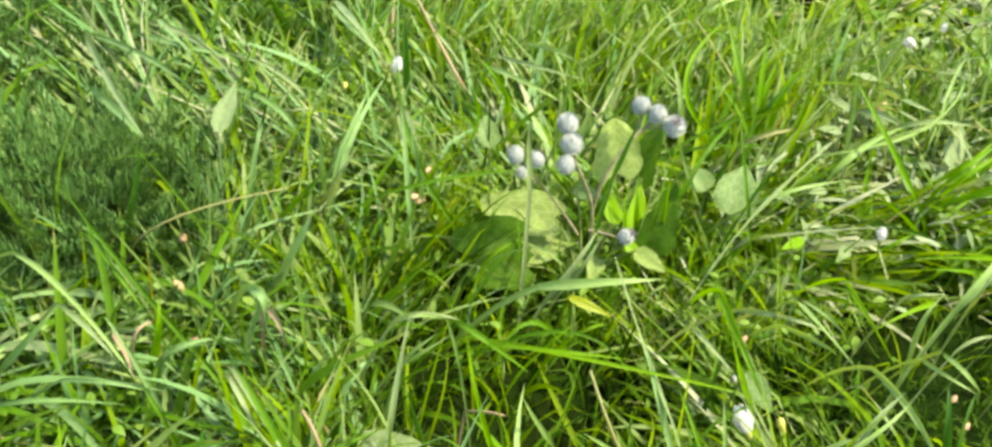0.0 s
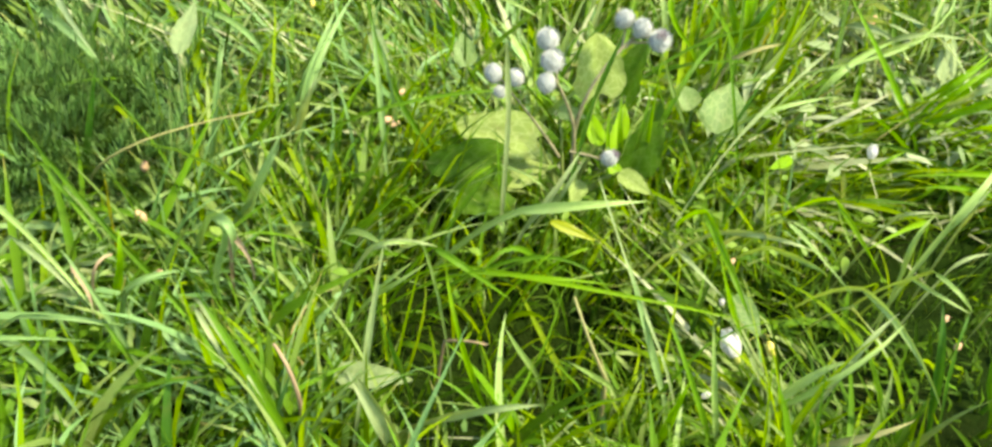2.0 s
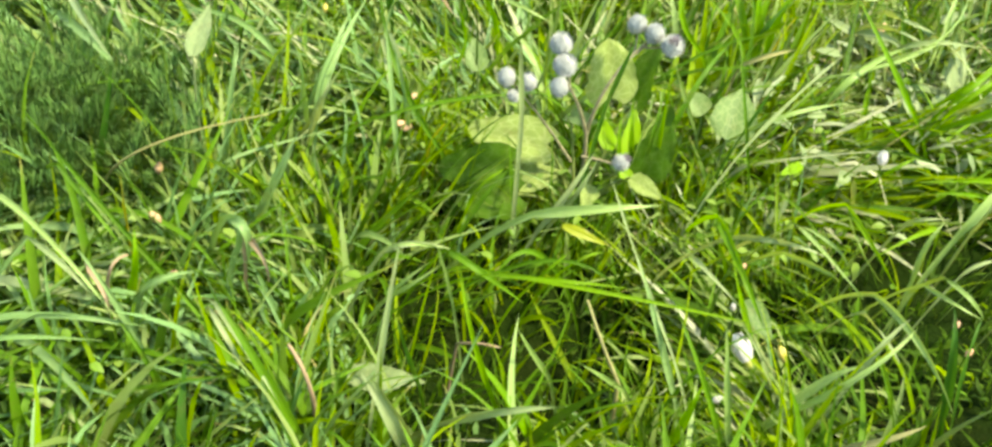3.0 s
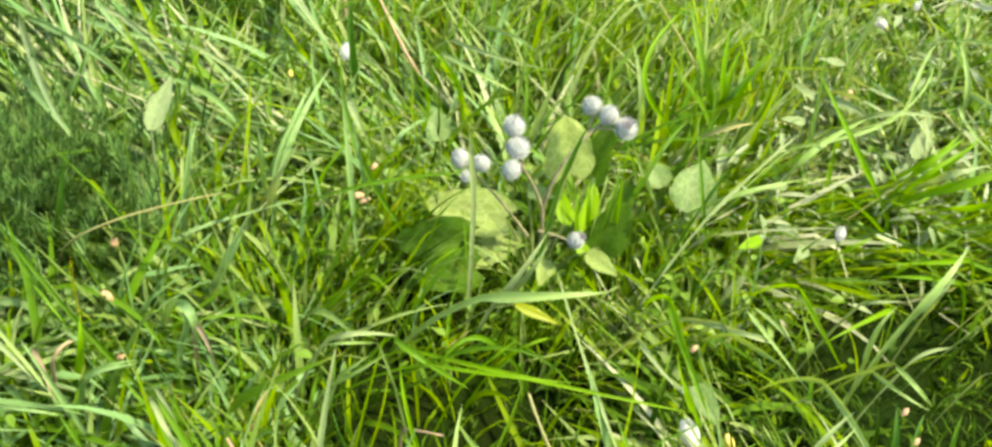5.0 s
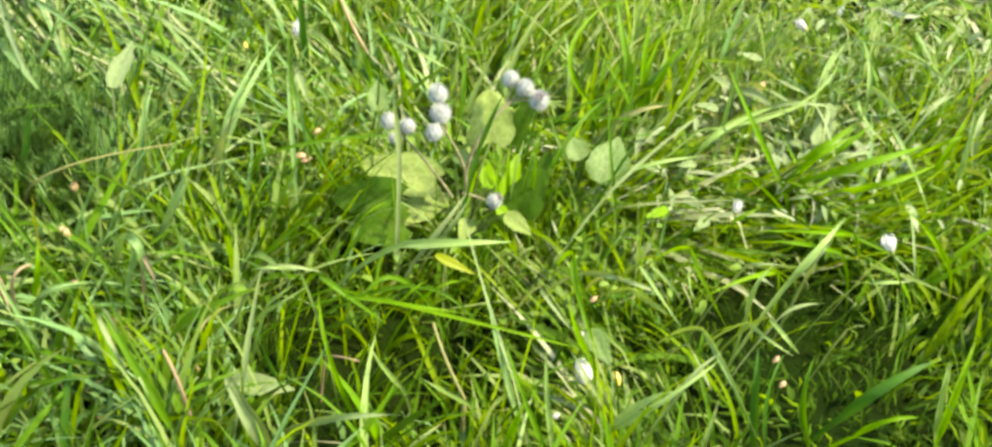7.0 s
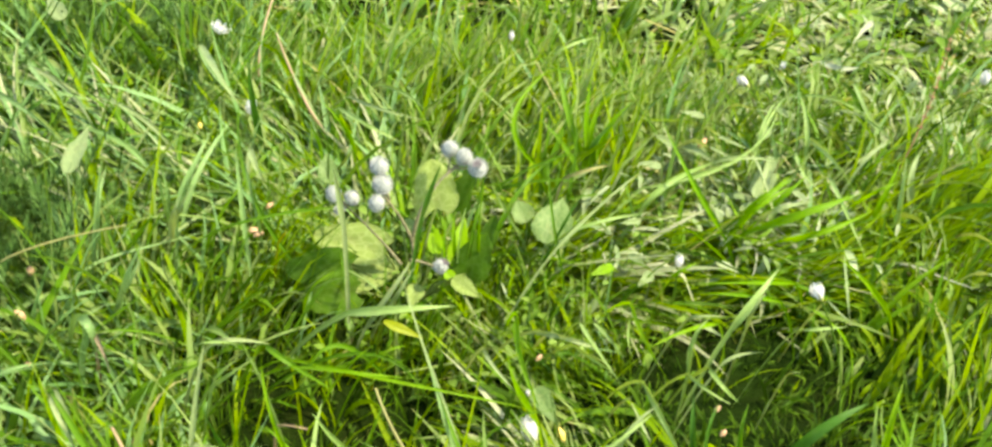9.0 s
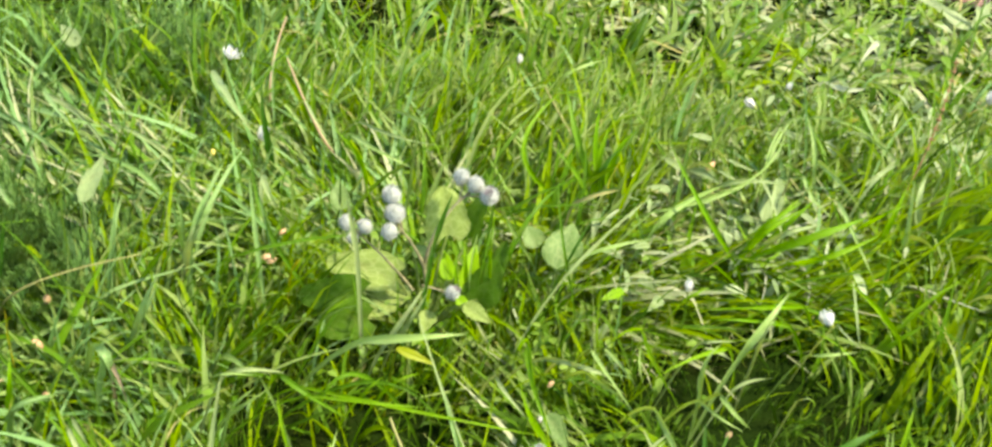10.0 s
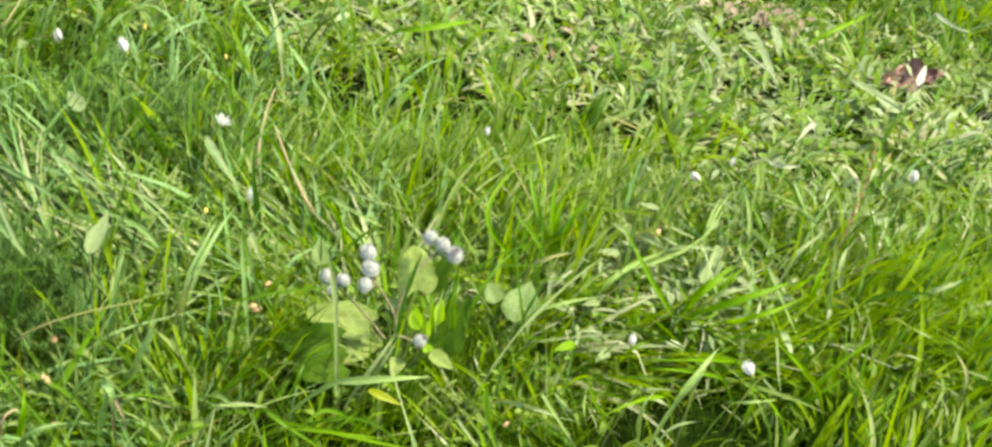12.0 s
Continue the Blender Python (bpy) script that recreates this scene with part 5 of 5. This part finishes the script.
tall_blade("pale", 0.014, (0.056, 0.720, 0.138), (0.112, 0.697, 0.172), (0.174, 0.712, 0.172))
tall_blade("white", 0.01, (-0.003, 0.503, 0.088), (0.042, 0.479, 0.142), (0.087, 0.488, 0.142))
tall_blade("white", 0.016, (-0.035, 0.489, 0.058), (-0.052, 0.476, 0.122), (-0.078, 0.502, 0.142))
tall_blade("cool", 0.007, (-0.300, 0.599, 0.088), (-0.260, 0.559, 0.162), (-0.226, 0.576, 0.162))
tall_blade("brown", 0.007, (-0.120, 0.515, 0.058), (-0.123, 0.506, 0.122), (-0.141, 0.524, 0.142))
tall_blade("brown", 0.006, (-0.325, 0.604, 0.088), (-0.308, 0.589, 0.142), (-0.300, 0.607, 0.142))
tall_blade("white", 0.007, (-0.340, 0.622, 0.118), (-0.315, 0.609, 0.142), (-0.306, 0.621, 0.142))
tall_blade("cool", 0.007, (-0.279, 0.555, 0.078), (-0.297, 0.555, 0.152), (-0.327, 0.579, 0.172))
tall_blade("mid", 0.009, (-0.129, 0.495, 0.058), (-0.168, 0.511, 0.142), (-0.206, 0.541, 0.182))
tall_blade("mid", 0.008, (-0.247, 0.515, 0.058), (-0.256, 0.511, 0.122), (-0.282, 0.529, 0.152))
tall_blade("dark", 0.007, (-0.035, 0.559, 0.058), (-0.046, 0.531, 0.142), (-0.056, 0.538, 0.172))
tall_blade("bright", 0.006, (0.035, 0.545, 0.058), (0.006, 0.549, 0.152), (-0.010, 0.586, 0.202))
tall_blade("bright", 0.005, (0.012, 0.620, 0.148), (0.081, 0.588, 0.182), (0.156, 0.606, 0.162))
tall_blade("straw", 0.006, (0.145, 0.578, 0.068), (0.122, 0.575, 0.122), (0.103, 0.588, 0.162))
tall_blade("pale", 0.007, (0.150, 0.570, 0.068), (0.116, 0.542, 0.122), (0.092, 0.537, 0.142))
tall_blade("pale", 0.008, (0.081, 0.578, 0.068), (0.059, 0.560, 0.122), (0.042, 0.562, 0.152))
tall_blade("brown", 0.005, (-0.005, 0.606, 0.068), (0.013, 0.588, 0.092), (0.034, 0.586, 0.092))
tall_blade("bright", 0.012, (0.194, 0.528, 0.048), (0.193, 0.516, 0.102), (0.201, 0.526, 0.142))
tall_blade("mid", 0.006, (0.237, 0.526, 0.058), (0.198, 0.518, 0.152), (0.166, 0.558, 0.202))
tall_blade("white", 0.007, (0.285, 0.593, 0.078), (0.261, 0.587, 0.122), (0.243, 0.597, 0.142))
tall_blade("bright", 0.012, (0.272, 0.645, 0.088), (0.247, 0.632, 0.142), (0.235, 0.645, 0.172))
tall_blade("pale", 0.007, (0.243, 0.526, 0.058), (0.221, 0.528, 0.142), (0.211, 0.552, 0.192))
tall_blade("bright", 0.01, (0.572, 1.017, 0.108), (0.580, 0.999, 0.152), (0.629, 1.032, 0.172))
tall_blade("bright", 0.009, (0.454, 0.893, 0.088), (0.455, 0.862, 0.132), (0.485, 0.879, 0.142))
tall_blade("white", 0.009, (0.547, 0.819, 0.088), (0.541, 0.803, 0.132), (0.556, 0.818, 0.152))
tall_blade("white", 0.012, (0.380, 0.660, 0.108), (0.383, 0.620, 0.122), (0.396, 0.596, 0.112))
tall_blade("pale", 0.007, (0.452, 0.707, 0.108), (0.466, 0.670, 0.122), (0.495, 0.661, 0.112))
tall_blade("white", 0.007, (0.211, 0.696, 0.128), (0.224, 0.653, 0.142), (0.256, 0.632, 0.122))
tall_blade("yellow", 0.007, (-0.331, 0.679, 0.088), (-0.329, 0.678, 0.122), (-0.333, 0.694, 0.162))
tall_blade("bright", 0.01, (-0.318, 0.625, 0.058), (-0.294, 0.605, 0.132), (-0.297, 0.625, 0.162))
tall_blade("yellow", 0.008, (0.373, 1.129, 0.108), (0.365, 1.092, 0.152), (0.375, 1.093, 0.182))
tall_blade("yellow", 0.007, (-0.056, 0.862, 0.108), (-0.048, 0.849, 0.132), (-0.037, 0.860, 0.142))
tall_blade("straw", 0.008, (0.311, 1.052, 0.128), (0.345, 1.047, 0.152), (0.381, 1.065, 0.152))
tall_blade("pale", 0.013, (0.519, 0.797, 0.098), (0.539, 0.808, 0.142), (0.577, 0.856, 0.162))
tall_blade("white", 0.009, (0.601, 1.036, 0.108), (0.611, 1.001, 0.152), (0.667, 1.032, 0.152))
tall_blade("white", 0.008, (0.774, 1.163, 0.128), (0.799, 1.185, 0.152), (0.840, 1.222, 0.152))
tall_blade("pale", 0.008, (0.678, 1.179, 0.138), (0.674, 1.115, 0.142), (0.709, 1.090, 0.122))
tall_blade("pale", 0.007, (0.819, 1.329, 0.138), (0.831, 1.255, 0.152), (0.857, 1.221, 0.142))
tall_blade("bright", 0.01, (0.585, 1.046, 0.108), (0.603, 1.043, 0.142), (0.648, 1.082, 0.152))
tall_blade("pale", 0.007, (0.591, 0.780, 0.128), (0.605, 0.758, 0.152), (0.653, 0.780, 0.142))
tall_blade("pale", 0.008, (0.686, 0.658, 0.068), (0.657, 0.641, 0.122), (0.650, 0.649, 0.152))
tall_blade("brown", 0.007, (-0.176, 1.299, 0.058), (-0.191, 1.354, 0.122), (-0.184, 1.450, 0.182))
tall_blade("brown", 0.007, (-0.058, 1.207, 0.068), (-0.094, 1.216, 0.122), (-0.159, 1.336, 0.162))
tall_blade("white", 0.014, (-0.238, 1.772, 0.088), (-0.251, 1.796, 0.152), (-0.301, 1.926, 0.172))
tall_blade("cool", 0.012, (-0.135, 1.670, 0.088), (-0.173, 1.668, 0.142), (-0.222, 1.719, 0.172))
tall_blade("white", 0.009, (-0.519, 1.204, 0.128), (-0.437, 1.135, 0.152), (-0.379, 1.099, 0.142))
tall_blade("straw", 0.007, (-0.838, 1.704, 0.088), (-0.791, 1.674, 0.142), (-0.786, 1.747, 0.172))
tall_blade("straw", 0.005, (0.340, 1.217, 0.108), (0.300, 1.243, 0.152), (0.268, 1.314, 0.172))
tall_blade("pale", 0.007, (0.298, 1.451, 0.108), (0.328, 1.449, 0.142), (0.386, 1.501, 0.142))
tall_blade("cream", 0.013, (0.789, 2.347, 0.108), (0.791, 2.101, 0.142), (0.824, 2.025, 0.132))
tall_blade("cream", 0.014, (0.906, 2.248, 0.108), (0.902, 2.036, 0.142), (0.949, 1.981, 0.132))
tall_blade("bright", 0.016, (1.193, 2.460, 0.088), (1.268, 2.492, 0.122), (1.389, 2.620, 0.132))
tall_blade("bright", 0.017, (-0.004, 2.036, 0.098), (0.089, 2.008, 0.132), (0.180, 2.113, 0.122))
tall_blade("pale", 0.009, (0.834, 1.093, 0.068), (0.821, 1.095, 0.132), (0.824, 1.136, 0.182))
tall_blade("white", 0.01, (0.986, 1.112, 0.118), (1.006, 1.097, 0.152), (1.073, 1.138, 0.152))
tall_blade("cream", 0.017, (0.761, 2.463, 0.108), (0.750, 2.267, 0.142), (0.765, 2.182, 0.132))
tall_blade("cream", 0.016, (1.673, 2.798, 0.108), (1.623, 2.575, 0.142), (1.686, 2.572, 0.132))
tall_blade("cream", 0.015, (0.994, 1.794, 0.108), (0.929, 1.677, 0.142), (0.887, 1.610, 0.132))
tall_blade("cream", 0.015, (0.825, 1.580, 0.108), (0.826, 1.487, 0.142), (0.877, 1.519, 0.132))
tall_blade("white", 0.01, (0.930, 1.053, 0.108), (0.928, 0.998, 0.132), (0.963, 0.990, 0.122))
tall_blade("straw", 0.009, (1.012, 0.935, 0.068), (0.984, 0.914, 0.122), (0.966, 0.940, 0.142))
tall_blade("white", 0.009, (0.900, 0.971, 0.098), (0.901, 0.941, 0.122), (0.930, 0.945, 0.112))
tall_blade("white", 0.014, (0.036, 0.801, 0.200), (0.031, 0.795, 0.244), (0.026, 0.787, 0.288), (0.4, -0.75, 0.5))
tall_blade("dark", 0.014, (0.124, 0.842, 0.190), (0.132, 0.842, 0.232), (0.142, 0.847, 0.270))
tall_blade("pale", 0.007, (0.173, 0.875, 0.108), (0.172, 0.855, 0.162), (0.176, 0.871, 0.192))
tall_blade("bright", 0.006, (0.201, 0.887, 0.088), (0.195, 0.882, 0.162), (0.196, 0.898, 0.212))
tall_blade("mid", 0.005, (0.311, 0.904, 0.088), (0.286, 0.919, 0.172), (0.275, 0.975, 0.222))
tall_blade("dark", 0.007, (0.298, 0.924, 0.108), (0.313, 0.926, 0.162), (0.330, 0.950, 0.182))
tall_blade("cool", 0.008, (-0.084, 0.891, 0.088), (-0.094, 0.893, 0.162), (-0.116, 0.934, 0.202))
tall_blade("mid", 0.005, (-0.125, 0.859, 0.128), (-0.031, 0.853, 0.172), (0.075, 0.868, 0.182))
tall_blade("cool", 0.008, (-0.094, 0.860, 0.088), (-0.105, 0.881, 0.172), (-0.115, 0.908, 0.222))
tall_blade("white", 0.01, (-0.193, 0.874, 0.108), (-0.171, 0.851, 0.162), (-0.153, 0.866, 0.192))
tall_blade("cool", 0.009, (-0.230, 0.752, 0.068), (-0.199, 0.735, 0.132), (-0.181, 0.747, 0.172))
tall_blade("white", 0.01, (-0.150, 0.773, 0.068), (-0.157, 0.745, 0.142), (-0.166, 0.763, 0.162))
tall_blade("mid", 0.008, (-0.045, 0.869, 0.088), (-0.104, 0.910, 0.172), (-0.136, 1.014, 0.222))
tall_blade("pale", 0.007, (0.245, 0.957, 0.108), (0.215, 0.932, 0.172), (0.202, 0.934, 0.202))
tall_blade("bright", 0.008, (0.273, 1.114, 0.108), (0.234, 1.120, 0.182), (0.286, 1.211, 0.222))
tall_blade("cool", 0.007, (-0.187, 0.870, 0.088), (-0.179, 0.876, 0.162), (-0.159, 0.918, 0.202))
tall_blade("pale", 0.0055, (0.718, 1.395, 0.120), (0.798, 1.335, 0.150), (0.875, 1.274, 0.110))
tall_blade("white", 0.006, (0.798, 1.237, 0.085), (0.839, 1.269, 0.105), (0.902, 1.339, 0.100))
tall_blade("pale", 0.0065, (0.639, 1.238, 0.110), (0.663, 1.291, 0.135), (0.701, 1.357, 0.140))
tall_blade("straw", 0.0045, (0.659, 1.179, 0.130), (0.669, 1.136, 0.130), (0.699, 1.133, 0.110))

# ---- tussocks of broad blades near the walk ----
def broad_tussock(x, y, count, az, kinds):
    """A clump of broad blades that spread from one root."""
    thing = new("grass_tussock")
    thing.location = (x, y, float(height(x, y)))
    for i in range(count):
        turn = az + dice.gauss(0, 45)
        lean, long, width = dice.uniform(12, 48), dice.uniform(0.12, 0.22), dice.uniform(0.0065, 0.0115)
        n = 9
        s = np.linspace(0, 1, n)
        theta = radians(lean) + radians(dice.uniform(20, 85)) * s ** 1.5
        a = radians(turn) + radians(dice.gauss(0, 25)) * s
        step = np.stack([np.sin(theta) * np.cos(a), np.sin(theta) * np.sin(a), np.cos(theta)], -1)
        p = np.concatenate([[(0, 0, 0)], np.cumsum(step[:-1], 0)]) * long / (n - 1)
        p += (dice.gauss(0, 0.008), dice.gauss(0, 0.008), -0.006)
        side = np.stack([-np.sin(a), np.cos(a), 0 * a], -1)
        normal = np.cross(step, side)
        twist = (dice.gauss(0, 0.5) * (0.3 + s))[:, None]
        side, normal = np.cos(twist) * side + np.sin(twist) * normal, np.cos(twist) * normal - np.sin(twist) * side
        w = width / 2 * np.minimum(0.55 + 2 * s, 1) * np.clip(1 - s ** 3, 0.03, 1)
        u = np.array((-1, 0, 1.0))
        verts = p[:, None] + side[:, None] * (w[:, None] * u)[..., None] - normal[:, None] * (w[:, None] * 0.4 * (1 - np.abs(u)))[..., None]
        uv = np.stack(np.broadcast_arrays((u[None] + 1) / 2, s[:, None]), -1).reshape(-1, 2)
        part("blade", quad_mesh("blade", verts.reshape(-1, 3), grid_quads(1, n, 3), uv, BLADE[dice.choice(kinds)]), thing)
    return tagged(thing, "clump of broad green grass blades spreading from one root", "tussock", group="grass tussocks")


def laid(x, y, count, az, spread, kinds, slim=1.0, reach=1.0, curl=35):
    """A clump of broad blades pressed down over the turf."""
    thing = new("grass_tussock")
    thing.location = (x, y, float(height(x, y)))
    for i in range(count):
        n = 11
        s = np.linspace(0, 1, n)
        theta = radians(dice.uniform(22, 50)) + radians(dice.uniform(45, 75)) * np.clip(s * 2.2, 0, 1)
        a = radians(az + dice.gauss(0, spread)) + radians(dice.gauss(0, curl)) * s
        step = np.stack([np.sin(theta) * np.cos(a), np.sin(theta) * np.sin(a), np.cos(theta)], -1)
        long, width = dice.uniform(0.15, 0.27) * reach, dice.uniform(0.0065, 0.0115) * slim
        p = np.concatenate([[(0, 0, 0)], np.cumsum(step[:-1], 0)]) * long / (n - 1)
        p += (dice.gauss(0, 0.025), dice.gauss(0, 0.025), -0.006)
        p[1:, 2] = np.maximum(p[1:, 2] + dice.uniform(0.0, 0.03), 0.012)
        side = np.stack([-np.sin(a), np.cos(a), 0 * a], -1)
        normal = np.cross(step, side)
        twist = (dice.gauss(0, 0.5) + dice.gauss(0, 0.7) * s)[:, None]
        side, normal = np.cos(twist) * side + np.sin(twist) * normal, np.cos(twist) * normal - np.sin(twist) * side
        w = width / 2 * np.minimum(0.55 + 2 * s, 1) * np.clip(1 - s ** 3, 0.03, 1)
        u = np.array((-1, 0, 1.0))
        verts = p[:, None] + side[:, None] * (w[:, None] * u)[..., None] - normal[:, None] * (w[:, None] * 0.4 * (1 - np.abs(u)))[..., None]
        uv = np.stack(np.broadcast_arrays((u[None] + 1) / 2, s[:, None]), -1).reshape(-1, 2)
        part("blade", quad_mesh("blade", verts.reshape(-1, 3), grid_quads(1, n, 3), uv, BLADE[dice.choice(kinds)]), thing)
    return tagged(thing, "clump of pale broad grass blades pressed down over the turf", "tussock", group="laid grass tussocks")


laying = random.Random(8)
for i in range(26):
    laid(laying.gauss(-0.36, 0.20), laying.gauss(1.10, 0.11), 6, 155, 24, ("cool", "cool", "cool", "white", "mid"))
for i in range(26):
    laid(laying.gauss(0.50, 0.17), max(1.09, laying.gauss(1.15, 0.08)), 5, laying.uniform(-40, 190), 60, ("pale", "white", "white", "cream", "mid"), 0.75, 0.7)
for i in range(9):
    laid(laying.gauss(-0.46, 0.06), laying.gauss(0.66, 0.07), 6, 10, 28, ("cool", "pale", "cool", "white", "mid"))
for i in range(14):
    laid(laying.gauss(0.58, 0.13), laying.gauss(1.025, 0.02), 6, 8, 22, ("bright", "bright", "mid"), 0.7, 0.75)
for i in range(40):
    laid(laying.gauss(0.56, 0.17), max(1.06, laying.gauss(1.20, 0.10)), 5, laying.uniform(0, 360), 80, ("white", "cream", "straw", "cream", "bright"), 0.45, 0.66, 130)
for i in range(7):
    laid(laying.gauss(0.95, 0.15), laying.gauss(1.02, 0.10), 6, 40, 35, ("bright", "bright", "mid", "pale"))

spots = random.Random(23)
for i in range(46):
    x, y = spots.uniform(-0.55, 0.95), spots.uniform(0.42, 1.45)
    bare = any(math.exp(-((x - hx) / sx) ** 2 - ((y - hy) / sy) ** 2) * d > 0.45 for hx, hy, sx, sy, d in HOLLOWS)
    if bare or math.hypot(x - 0.1, y - 0.84) < 0.14:
        continue
    broad_tussock(x, y, spots.randint(4, 7), 100 + spots.gauss(0, 70), ("mid", "mid", "bright", "pale") if x > -0.2 else ("mid", "cool", "cool", "pale", "dark"))
